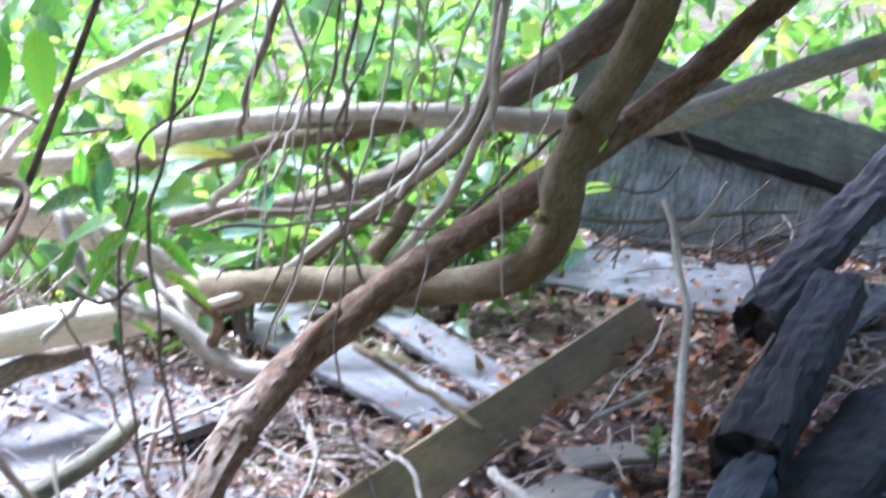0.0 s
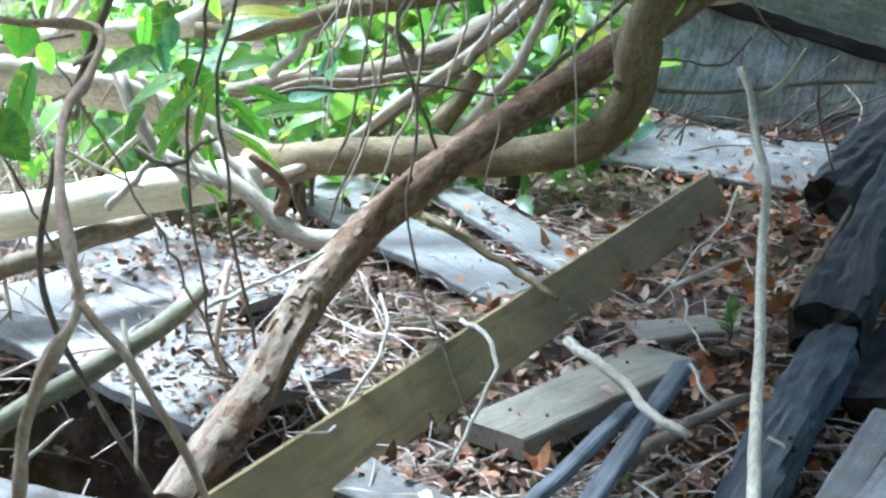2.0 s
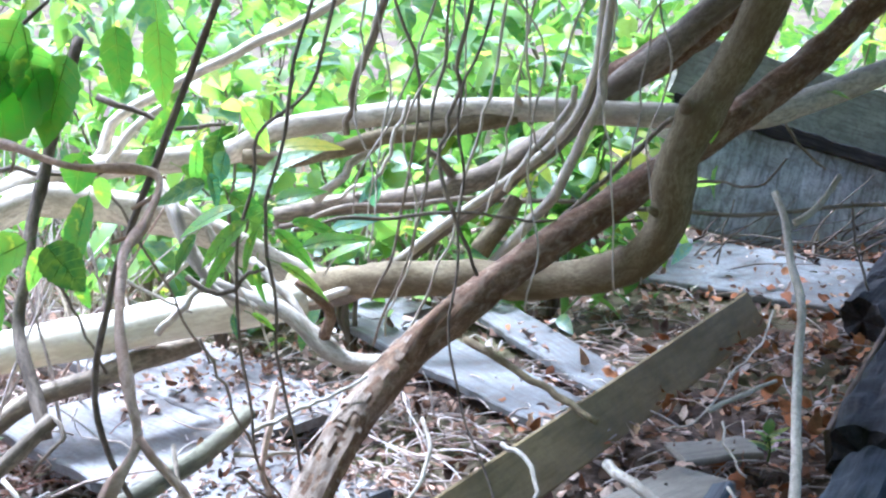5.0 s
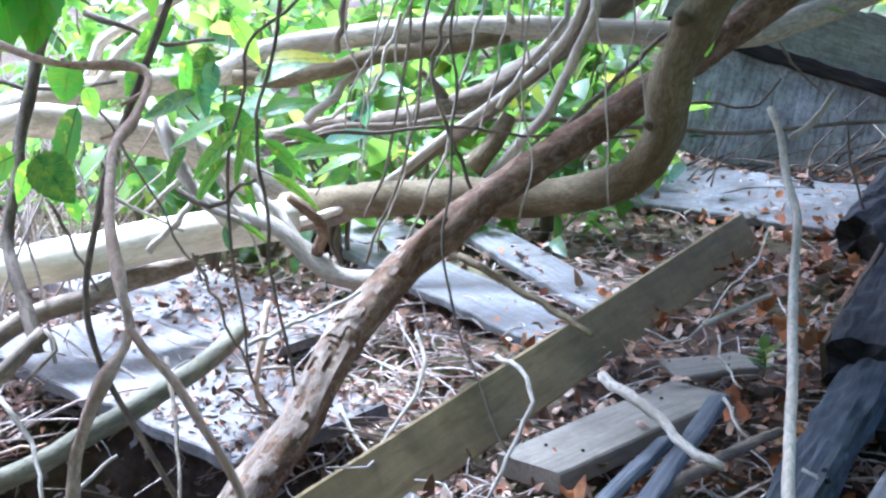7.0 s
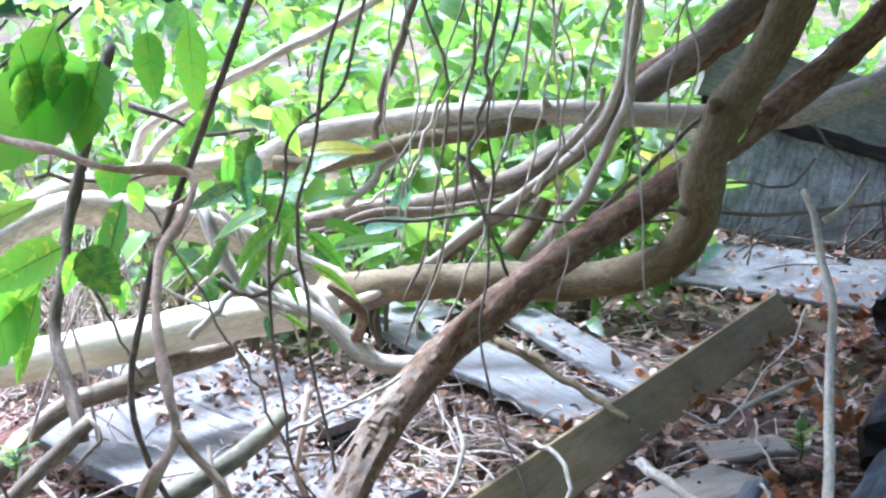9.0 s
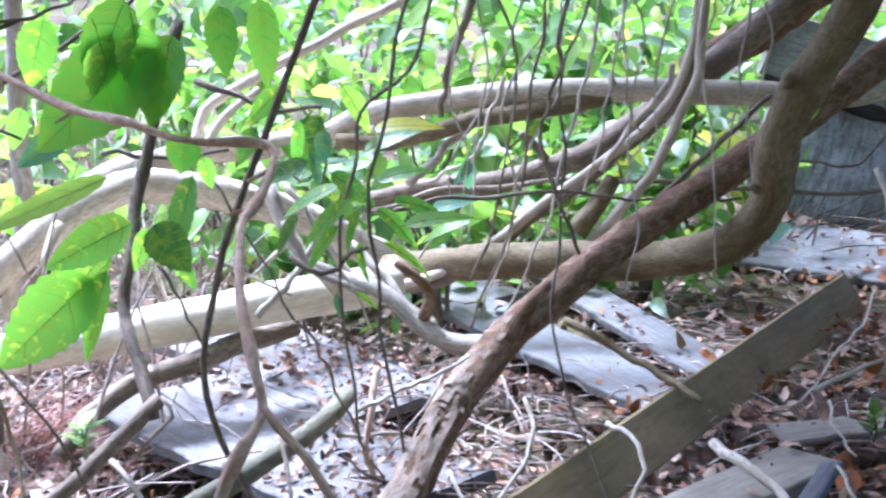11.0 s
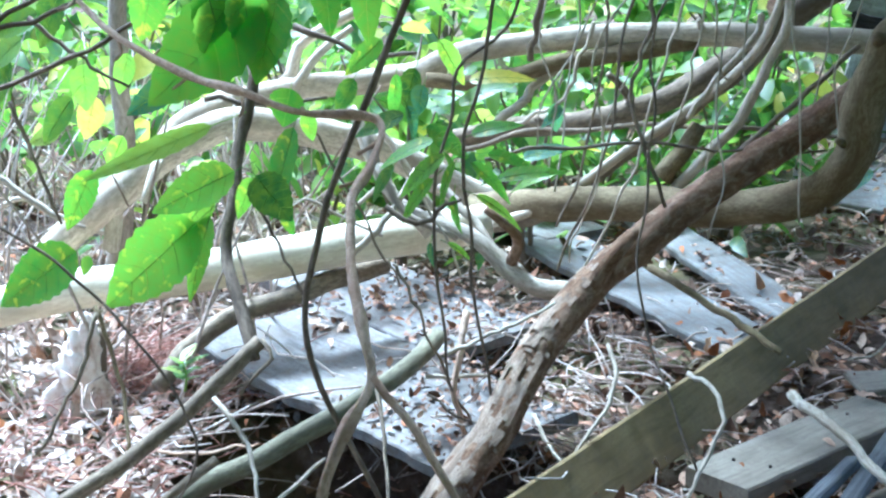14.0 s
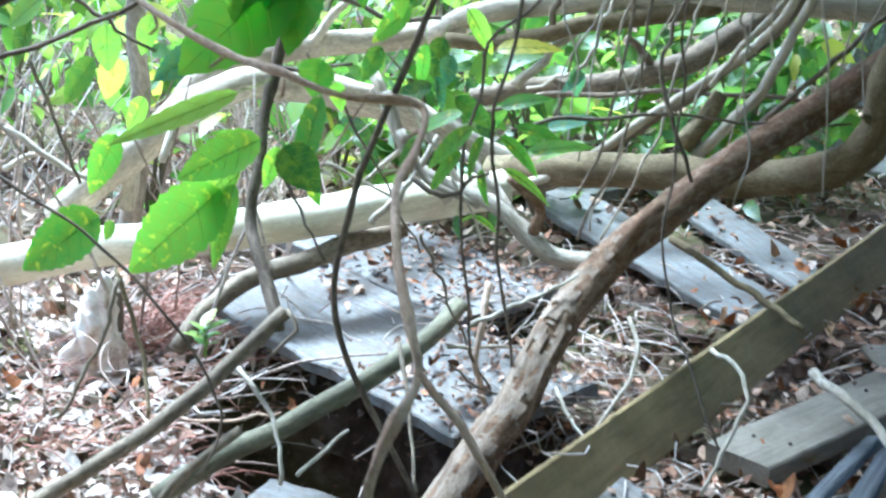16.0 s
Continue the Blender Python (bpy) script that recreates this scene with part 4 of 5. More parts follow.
# ---- sticks on the litter ----
STICK = "loose sticks"
for pts, r, m in (
    ([(0.041, 3.100, 0.315), (0.114, 3.000, 0.297), (0.199, 2.900, 0.264), (0.287, 2.800, 0.231)], 0.011, BARK_TAN),
    ([(0.297, 2.720, 0.175), (0.333, 2.620, 0.170), (0.380, 2.550, 0.156), (0.415, 2.450, 0.131), (0.464, 2.400, 0.119)], 0.013, TWIG_PALE),
    ([(-0.352, 2.700, 0.258), (-0.273, 2.750, 0.281), (-0.151, 2.850, 0.313)], 0.0055, TWIG_PALE),
    ([(0.103, 2.660, 0.236), (0.140, 2.580, 0.237), (0.158, 2.520, 0.197), (0.119, 2.460, 0.140), (0.072, 2.380, 0.073)], 0.0055, TWIG_PALE),
    ([(-0.047, 2.850, 0.228), (-0.036, 2.750, 0.192), (-0.054, 2.680, 0.150), (-0.105, 2.600, 0.104), (-0.144, 2.560, 0.083)], 0.0055, TWIG_PALE),
    ([(-0.324, 2.800, 0.318), (-0.332, 2.750, 0.255), (-0.344, 2.720, 0.177), (-0.325, 2.700, 0.095)], 0.009, VINE_PINK),
    ([(-0.188, 2.660, 0.149), (-0.155, 2.600, 0.116), (-0.128, 2.550, 0.092)], 0.005, TWIG_PALE),
    ([(-0.400, 2.750, 0.196), (-0.331, 2.750, 0.194), (-0.280, 2.770, 0.192)], 0.006, TWIG_PALE),
    ([(-0.397, 2.720, 0.168), (-0.318, 2.700, 0.122), (-0.266, 2.700, 0.115), (-0.255, 2.720, 0.175)], 0.0035, BARK_DARK),
    ([(-0.122, 2.420, 0.019), (0.010, 2.400, 0.015), (0.104, 2.400, 0.009), (0.198, 2.400, 0.012), (0.294, 2.420, 0.038), (0.359, 2.450, 0.054)], 0.006, TWIG_PALE),
    ([(0.336, 2.450, 0.018), (0.419, 2.500, 0.058), (0.514, 2.600, 0.058), (0.625, 2.700, 0.061)], 0.016, BARK_GREY),
    ([(0.256, 2.200, -0.002), (0.349, 2.250, 0.020), (0.465, 2.300, 0.009), (0.520, 2.300, 0.018)], 0.006, TWIG_PALE),
    ([(0.301, 2.300, 0.012), (0.366, 2.380, 0.019), (0.442, 2.450, 0.027)], 0.006, TWIG_PALE),
    ([(0.530, 3.000, 0.181), (0.601, 3.050, 0.198), (0.686, 3.100, 0.215)], 0.007, TWIG_PALE),
    ([(0.838, 3.900, 0.169), (0.754, 3.600, 0.163), (0.651, 3.400, 0.150), (0.528, 3.100, 0.136), (0.444, 3.000, 0.145)], 0.0035, TWIG_PALE),
    ([(0.550, 2.950, 0.181), (0.545, 2.850, 0.154), (0.560, 2.750, 0.135)], 0.0035, TWIG_PALE),
    ([(0.521, 2.700, 0.132), (0.526, 2.620, 0.122), (0.539, 2.580, 0.099)], 0.005, TWIG_PALE),
    ([(0.445, 2.200, -0.007), (0.465, 2.300, 0.024), (0.565, 2.350, 0.049), (0.630, 2.400, 0.077), (0.605, 2.420, 0.099)], 0.005, TWIG_PALE),
    ([(1.036, 3.900, 0.452), (1.055, 3.900, 0.319), (1.074, 3.850, 0.225)], 0.005, BARK_DARK),
    ([(0.692, 4.400, 0.425), (0.773, 4.400, 0.431), (0.887, 4.400, 0.411), (0.974, 4.400, 0.490)], 0.006, BARK_DARK),
    ([(0.951, 4.500, 0.642), (1.019, 4.500, 0.525), (1.103, 4.500, 0.440)], 0.006, BARK_GREY),
    ([(0.809, 4.600, 0.142), (0.825, 4.600, 0.246), (0.858, 4.600, 0.340)], 0.004, BARK_GREY),
    ([(-1.061, 2.750, 0.338), (-1.020, 2.720, 0.231), (-0.992, 2.680, 0.151), (-0.974, 2.620, 0.080)], 0.006, BARK_TAN),
    ([(-1.003, 2.600, 0.375), (-1.022, 2.550, 0.285), (-1.062, 2.520, 0.207), (-1.098, 2.480, 0.133)], 0.006, BARK_GREY),
    ([(-1.124, 2.300, 0.669), (-0.979, 2.300, 0.572), (-0.876, 2.300, 0.479), (-0.793, 2.300, 0.365), (-0.748, 2.300, 0.265), (-0.748, 2.300, 0.194), (-0.794, 2.300, 0.112)], 0.0035, BARK_DARK),
    ([(-0.746, 2.450, 0.264), (-0.695, 2.400, 0.229), (-0.658, 2.350, 0.175), (-0.646, 2.300, 0.103)], 0.006, TWIG_PALE),
    ([(-0.879, 2.500, 0.132), (-0.773, 2.500, 0.136), (-0.687, 2.520, 0.147)], 0.004, VINE_PINK),
    ([(-0.627, 2.350, 0.103), (-0.586, 2.400, 0.130), (-0.548, 2.450, 0.147)], 0.005, TWIG_PALE),
    ([(-0.454, 2.450, 0.316), (-0.428, 2.350, 0.248), (-0.398, 2.200, 0.158)], 0.005, BARK_GREY),
    ([(-0.654, 2.460, 0.366), (-0.636, 2.440, 0.341), (-0.670, 2.420, 0.306), (-0.687, 2.420, 0.280)], 0.005, BARK_GREY),
    ([(-0.752, 2.900, 0.508), (-0.711, 2.900, 0.413), (-0.674, 2.920, 0.312)], 0.0045, BARK_DARK),
    ([(-1.539, 3.400, 0.370), (-1.450, 3.400, 0.411), (-1.357, 3.400, 0.354), (-1.261, 3.400, 0.325)], 0.010, TWIG_PALE),
    ([(-1.443, 3.200, 0.519), (-1.306, 3.200, 0.425), (-1.231, 3.200, 0.385)], 0.010, TWIG_PALE),
    ([(-1.292, 3.000, 0.712), (-1.255, 3.000, 0.591), (-1.208, 3.000, 0.444)], 0.006, BARK_GREY),
    ([(-0.699, 3.100, 0.477), (-0.606, 3.120, 0.421), (-0.539, 3.150, 0.375)], 0.005, TWIG_PALE),
    ([(-0.598, 3.050, 0.357), (-0.535, 3.050, 0.417), (-0.491, 3.100, 0.474), (-0.454, 3.120, 0.530)], 0.010, TWIG_PALE), ([(-0.539, 3.120, 0.544), (-0.512, 3.100, 0.486), (-0.471, 3.080, 0.441), (-0.367, 3.050, 0.397)], 0.012, BARK_MID), ([(-0.416, 3.200, 0.477), (-0.351, 3.150, 0.424), (-0.300, 3.100, 0.372), (-0.226, 3.050, 0.322)], 0.012, BARK_MID),
):
    branch("stick", "thin dead stick lying in the leaf litter" if r < 0.008 else "bare dead stick lying in the leaf litter", "stick", pts, r * 0.85, r * 0.62, m, 7, 0.24, 0.007, STICK, step=0.02)
for pts, r in (
    ([(-1.124, 2.400, 0.913), (-1.070, 2.420, 0.942), (-0.938, 2.440, 1.006), (-0.851, 2.460, 1.009), (-0.788, 2.480, 1.022), (-0.743, 2.500, 1.046)], 0.0055),
    ([(-1.125, 2.400, 0.903), (-1.069, 2.414, 0.924), (-0.973, 2.428, 0.954), (-0.896, 2.442, 0.987), (-0.851, 2.456, 1.000), (-0.816, 2.470, 1.008)], 0.0055),
    ([(-1.224, 2.600, 0.777), (-1.157, 2.600, 0.802), (-1.046, 2.600, 0.842), (-0.934, 2.600, 0.887), (-0.802, 2.600, 0.962), (-0.716, 2.600, 1.007), (-0.648, 2.600, 1.055)], 0.006),
    ([(-1.119, 2.700, 0.923), (-1.081, 2.700, 0.883), (-1.038, 2.700, 0.853), (-1.002, 2.700, 0.826), (-0.932, 2.700, 0.779)], 0.005),
    ([(-0.451, 2.620, 0.571), (-0.410, 2.615, 0.546), (-0.363, 2.610, 0.547), (-0.336, 2.605, 0.574), (-0.304, 2.600, 0.586)], 0.006),
    ([(-0.287, 2.900, 0.602), (-0.146, 3.000, 0.599), (0.050, 3.100, 0.585), (0.208, 3.200, 0.548), (0.434, 3.300, 0.523)], 0.0045),
    ([(-0.722, 3.200, 0.830), (-0.650, 3.200, 0.804), (-0.553, 3.200, 0.765), (-0.454, 3.200, 0.775)], 0.008),
    ([(-0.853, 2.900, 0.728), (-0.784, 2.900, 0.721), (-0.693, 2.900, 0.714), (-0.601, 2.900, 0.723)], 0.006),
):
    branch("dark_twig", "dark thin leafy twig crossing the undergrowth", "twig", pts, r, r * 0.6, BARK_DARK, 6, 0.2, 0.012, "dark twigs")

# ---- leafy shrub close to the camera ----
def leaf_at(thing, place, towards, size, face=(0, -0.6, 0.8), wide=0.55, mat=LEAF_NEAR, droop=0.12):
    """A single large leaf as a part of its shrub."""
    x = Vector(towards).normalized()
    z = Vector(face)
    z = (z - x * z.dot(x)).normalized()
    m = Matrix((x, z.cross(x), z)).transposed().to_4x4()
    v, f = leaf_geo(size * 1.05, size * wide * 1.05, 0.18, droop, 18, 0.05)
    o = mesh_ob("leaf", v, f, mat, thing)
    m.translation = Vector(place) - Vector(thing.location)
    o.matrix_basis = m
    if size > 0.05:
        leaf_veins(o, size * 1.05, size * wide * 1.05, droop)
    return o


def leaf_veins(leaf, length, width, droop):
    """Stalk, midrib and side veins, raised a little from the blade."""
    def on(t, y):
        return (t * length, y, -droop * length * t * t + 0.18 * abs(y) + 0.0004)
    pieces = [(Matrix(), tube([on(-0.25, 0), on(0.0, 0), on(0.3, 0), on(0.65, 0), on(0.95, 0)], 0.0009, 0.0004, 5, 0.03, 0.0))]
    for k in range(5):
        t = 0.1 + 0.15 * k
        w = width * 0.5 * 2.45 * (t + 0.12) ** 0.55 * (0.88 - t) ** 0.95 * 0.85
        for side in (-1, 1):
            pieces.append((Matrix(), tube([on(t, 0), on(t + 0.05, side * w * 0.5), on(t + 0.12, side * w)], 0.00045, 0.0003, 4, 0.03, 0.0)))
    v, f = scatter(pieces)
    mesh_ob("midrib", v, f, LEAF_YELLOW, leaf)


shrub = base("leafy_shrub", (-0.669, 2.460, 0.329), "green shrub spray with broad toothed leaves", "shrub")
def leaf_to(thing, foot, tip, wide, mat, tilt=0.0):
    """A leaf from its foot to its tip, facing the clearing's edge."""
    d = Vector(tip) - Vector(foot)
    # Upper leaves get the darker copy, so their shade is painted by colour.
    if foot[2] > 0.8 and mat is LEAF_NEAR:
        mat = LEAF_SHADE
    leaf_at(thing, foot, d, d.length, (tilt, -0.8, 0.45), wide * (1.05 if foot[2] > 0.8 else 0.82), mat, 0.06)


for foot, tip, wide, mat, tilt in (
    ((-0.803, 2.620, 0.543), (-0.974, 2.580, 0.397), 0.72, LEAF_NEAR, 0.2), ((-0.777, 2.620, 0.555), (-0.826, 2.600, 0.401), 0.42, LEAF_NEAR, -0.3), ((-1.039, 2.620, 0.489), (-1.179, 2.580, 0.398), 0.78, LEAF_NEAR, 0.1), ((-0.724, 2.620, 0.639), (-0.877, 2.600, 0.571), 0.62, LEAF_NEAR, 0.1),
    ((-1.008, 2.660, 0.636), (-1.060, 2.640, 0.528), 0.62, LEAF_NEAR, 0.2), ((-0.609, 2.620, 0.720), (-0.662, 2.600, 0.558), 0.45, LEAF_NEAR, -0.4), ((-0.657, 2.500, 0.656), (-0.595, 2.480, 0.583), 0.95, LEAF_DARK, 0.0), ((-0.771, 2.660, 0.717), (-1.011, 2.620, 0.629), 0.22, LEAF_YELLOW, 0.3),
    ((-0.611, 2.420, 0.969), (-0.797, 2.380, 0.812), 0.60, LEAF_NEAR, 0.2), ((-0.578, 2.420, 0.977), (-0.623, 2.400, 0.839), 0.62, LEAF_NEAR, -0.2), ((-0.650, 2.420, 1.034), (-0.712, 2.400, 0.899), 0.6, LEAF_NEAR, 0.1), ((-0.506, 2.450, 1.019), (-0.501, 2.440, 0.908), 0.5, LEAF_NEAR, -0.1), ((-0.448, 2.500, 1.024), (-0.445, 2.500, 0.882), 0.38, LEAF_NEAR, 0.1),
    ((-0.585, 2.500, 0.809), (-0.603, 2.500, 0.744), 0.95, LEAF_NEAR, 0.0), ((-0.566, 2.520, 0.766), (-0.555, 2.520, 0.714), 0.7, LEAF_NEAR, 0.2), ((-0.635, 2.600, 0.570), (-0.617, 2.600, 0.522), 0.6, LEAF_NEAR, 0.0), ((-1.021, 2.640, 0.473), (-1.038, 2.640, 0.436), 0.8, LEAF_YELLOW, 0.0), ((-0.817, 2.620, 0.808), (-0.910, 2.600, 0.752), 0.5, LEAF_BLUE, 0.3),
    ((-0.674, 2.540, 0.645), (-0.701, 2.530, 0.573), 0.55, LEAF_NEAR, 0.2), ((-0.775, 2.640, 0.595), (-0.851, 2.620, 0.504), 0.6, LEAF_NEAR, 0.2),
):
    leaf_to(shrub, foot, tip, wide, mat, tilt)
RIGHT = Vector((1, 0.12, 0))
for place, ang, px, mat, wide in (
    ((-0.808, 2.500, 1.007), 250, 0.12, LEAF_NEAR, 0.6), ((-1.124, 2.900, 0.949), 240, 0.13, LEAF_YELLOW, 0.55), ((-1.175, 2.900, 0.905), 200, 0.12, LEAF_YELLOW, 0.5), ((-1.091, 2.900, 0.802), 265, 0.1, LEAF_YELLOW, 0.6), ((-1.254, 3.000, 0.841), 215, 0.1, LEAF_YELLOW, 0.6),
    ((-1.108, 3.000, 0.720), 250, 0.1, LEAF_YELLOW, 0.6), ((-1.283, 3.000, 0.795), 240, 0.11, LEAF_YELLOW, 0.55), ((-1.188, 3.000, 0.650), 200, 0.08, LEAF_YELLOW, 0.5), ((-1.055, 3.000, 0.635), 240, 0.09, LEAF_NEAR, 0.5),
    ((-1.121, 2.900, 0.734), 230, 0.12, LEAF_YELLOW, 0.5), ((-1.253, 2.900, 0.941), 240, 0.12, LEAF_NEAR, 0.55), ((-0.996, 2.900, 0.822), 250, 0.09, LEAF_YELLOW, 0.5), ((-0.468, 2.800, 0.852), 220, 0.1, LEAF_NEAR, 0.45), ((-0.406, 2.800, 0.797), 250, 0.1, LEAF_DARK, 0.5), ((-0.361, 2.800, 0.849), 300, 0.1, LEAF_NEAR, 0.45), ((-0.418, 2.700, 0.726), 200, 0.1, LEAF_DARK, 0.4), ((-0.377, 2.700, 0.704), 320, 0.1, LEAF_DARK, 0.4), ((-0.526, 2.800, 0.779), 240, 0.08, LEAF_DARK, 0.5),
    ((-0.690, 2.400, 0.973), 280, 0.14, LEAF_NEAR, 0.6), ((-0.635, 2.400, 0.997), 275, 0.13, LEAF_NEAR, 0.6),
):
    a = radians(ang)
    leaf_at(shrub, place, RIGHT * math.cos(a) + Vector((0, -0.15, 1)) * math.sin(a), px, (random.uniform(-0.4, 0.4), -0.75, random.uniform(0.2, 0.7)), wide, mat)

spray = base("leafy_spray", (-0.350, 2.620, 0.461), "spray of narrow green leaves on a hanging vine", "shrub")
for place, ang, px, mat, wide in (
    ((-0.355, 2.620, 0.692), 195, 0.12, LEAF_NEAR, 0.45), ((-0.334, 2.600, 0.670), 215, 0.13, LEAF_NEAR, 0.4), ((-0.316, 2.600, 0.654), 240, 0.11, LEAF_NEAR, 0.4), ((-0.287, 2.600, 0.654), 320, 0.12, LEAF_NEAR, 0.4), ((-0.280, 2.600, 0.594), 330, 0.12, LEAF_NEAR, 0.35), ((-0.356, 2.600, 0.626), 225, 0.12, LEAF_NEAR, 0.35),
    ((-0.242, 2.620, 0.619), 15, 0.13, LEAF_NEAR, 0.4), ((-0.142, 2.900, 0.571), 190, 0.11, LEAF_NEAR, 0.4), ((-0.319, 2.600, 0.595), 265, 0.09, LEAF_NEAR, 0.4), ((-0.380, 2.700, 0.780), 250, 0.07, LEAF_BLUE, 0.8), ((-0.432, 2.720, 0.799), 262, 0.12, LEAF_NEAR, 0.3), ((-0.413, 2.700, 0.741), 290, 0.08, LEAF_BLUE, 0.6),
    ((-0.471, 2.750, 0.746), 330, 0.09, LEAF_NEAR, 0.6), ((-0.290, 2.650, 0.695), 20, 0.1, LEAF_NEAR, 0.5), ((-0.262, 2.650, 0.659), 350, 0.1, LEAF_NEAR, 0.45), ((-0.367, 2.620, 0.502), 262, 0.06, LEAF_BLUE, 0.4), ((-0.334, 2.600, 0.506), 330, 0.06, LEAF_NEAR, 0.4), ((-0.220, 3.000, 0.578), 20, 0.11, LEAF_BLUE, 0.5),
    ((0.590, 3.300, 0.740), 255, 0.06, LEAF_NEAR, 0.5), ((0.627, 3.900, 0.347), 215, 0.08, LEAF_BLUE, 0.7), ((0.978, 3.900, 0.732), 350, 0.06, LEAF_YELLOW, 0.6), ((-0.181, 3.600, 0.588), 280, 0.09, LEAF_BLUE, 0.7), ((-0.155, 3.600, 0.574), 210, 0.08, LEAF_BLUE, 0.6),
    ((-0.327, 2.800, 0.725), 30, 0.12, LEAF, 0.5), ((-0.316, 2.900, 0.754), 10, 0.14, LEAF, 0.45), ((-0.441, 2.700, 0.631), 230, 0.1, LEAF, 0.4),
):
    a = radians(ang)
    leaf_at(spray, place, RIGHT * math.cos(a) + Vector((0, -0.2, 1)) * math.sin(a), px * 0.9, (random.uniform(-0.3, 0.3), -0.5, random.uniform(0.5, 1.0)), wide * 0.8, mat, 0.28)

for at in ((-0.891, 2.750, 0.162), (0.693, 3.203, 0.000)):
    plant = base("seedling", at, "small bright green seedling in dead leaves", "plant", "seedlings")
    v, f = tube([(0, 0, 0), (0.005, 0, 0.03), (0, 0, 0.06)], 0.003, 0.002, 6)
    mesh_ob("stalk", v, f, LEAF, plant)
    for i in range(12):
        a = i * 2.4
        leaf_at(plant, plant.location + Vector((0, 0, 0.02 + 0.004 * i)), (math.cos(a), math.sin(a), 0.5), 0.035 + 0.01 * (i % 3), (0, 0, 1), 0.5, LEAF_YELLOW)


# ---- undergrowth ----
def bush(x, y, height, spread, count, size, mat, label, seed):
    """Low bush: several stems and a ragged crown of single leaves round them."""
    rng = random.Random(seed)
    z = ground_z(x, y) - 0.02
    thing = base("bush", (x, y, z), label, "bush", "undergrowth bushes")
    tips = []
    for i in range(5):
        a = rng.uniform(0, 6.28)
        r = spread * rng.uniform(0.3, 0.9)
        top = (math.cos(a) * r, math.sin(a) * r * 0.7, height * rng.uniform(0.6, 1.0))
        mid = (top[0] * 0.35, top[1] * 0.35, top[2] * 0.55)
        v, f = tube([(0, 0, 0), mid, top], 0.009, 0.003, 6, 0.06, 0.15, 0.02, seed + i)
        mesh_ob("stem", v, f, BARK_GREY, thing)
        tips += [Vector(mid), Vector(top), (Vector(mid) + Vector(top)) / 2]
    pieces = []
    shapes = [leaf_geo(1, w, 0.2, d, 5, 0.05) for w, d in ((0.5, 0.1), (0.62, 0.25), (0.7, 0.2), (0.42, 0.3))]
    for i in range(int(count * 0.75)):
        c = rng.choice(tips)
        p = c + Vector((rng.gauss(0, spread * 0.42), rng.gauss(0, spread * 0.32), rng.gauss(0, height * 0.2)))
        p.z = max(0.03, p.z)
        s = size * rng.uniform(0.6, 1.7)
        m = Matrix.Translation(p) @ Euler((rng.gauss(0, 0.5), rng.gauss(0.35, 0.4), rng.uniform(0, 6.28))).to_matrix().to_4x4() @ Matrix.Diagonal((s, s, s, 1))
        pieces.append((m, rng.choice(shapes)))
    v, f = scatter(pieces)
    mesh_ob("crown", v, f, mat, thing)
    return thing


rng = random.Random(5)
GREEN, BRIGHT = "green leafy undergrowth bush behind the fallen trunk", "bright yellow-green sunlit bush in the clearing"
for x, y, h, s, n, size, mat, label in (
    (-0.55, 4.55, 0.55, 0.35, 230, 0.085, LEAF, GREEN), (-0.10, 4.75, 0.5, 0.4, 260, 0.08, LEAF, GREEN), (0.30, 4.7, 0.55, 0.35, 260, 0.08, LEAF, GREEN), (0.45, 5.25, 0.65, 0.30, 230, 0.08, LEAF, GREEN),
    (-1.0, 4.9, 0.6, 0.4, 230, 0.085, LEAF, GREEN), (-1.5, 4.4, 0.6, 0.35, 160, 0.085, LEAF_YELLOW, BRIGHT), (-0.4, 5.6, 0.8, 0.6, 420, 0.10, LEAF_YELLOW, BRIGHT), (0.4, 5.7, 0.8, 0.6, 420, 0.10, LEAF, GREEN),
    (-1.3, 5.8, 0.9, 0.6, 380, 0.10, LEAF_YELLOW, BRIGHT), (1.0, 6.4, 0.9, 0.5, 300, 0.09, LEAF, GREEN), (-2.2, 5.2, 0.7, 0.5, 200, 0.09, LEAF_YELLOW, BRIGHT), (-2.2, 6.6, 1.0, 0.7, 420, 0.11, LEAF_YELLOW, BRIGHT),
    (-0.9, 7.0, 1.1, 0.8, 460, 0.12, LEAF_YELLOW, BRIGHT), (0.5, 7.2, 1.1, 0.8, 460, 0.12, LEAF_YELLOW, BRIGHT), (1.8, 7.2, 1.1, 0.8, 420, 0.11, LEAF, GREEN), (-3.2, 7.6, 1.2, 0.9, 420, 0.12, LEAF_YELLOW, BRIGHT), (2.6, 6.2, 1.0, 0.7, 320, 0.1, LEAF, GREEN),
):
    bush(x, y, h, s, n, size, mat, label, rng.randint(0, 9999))
for i in range(9):
    bush(-5.0 + i * 1.0, 8.8 + 0.9 * (i % 2), 1.3, 0.95, 380, 0.14, LEAF_YELLOW if i % 3 else LEAF, "bright yellow-green thicket at the back of the clearing", 300 + i)

for x, y, h, s, n, size in ((-0.66, 4.25, 0.75, 0.2, 80, 0.085), (-0.30, 4.30, 0.7, 0.2, 80, 0.08)):
    bush(x, y, h, s, n, size, LEAF, "green leafy shoots between the pale limbs", rng.randint(0, 9999))

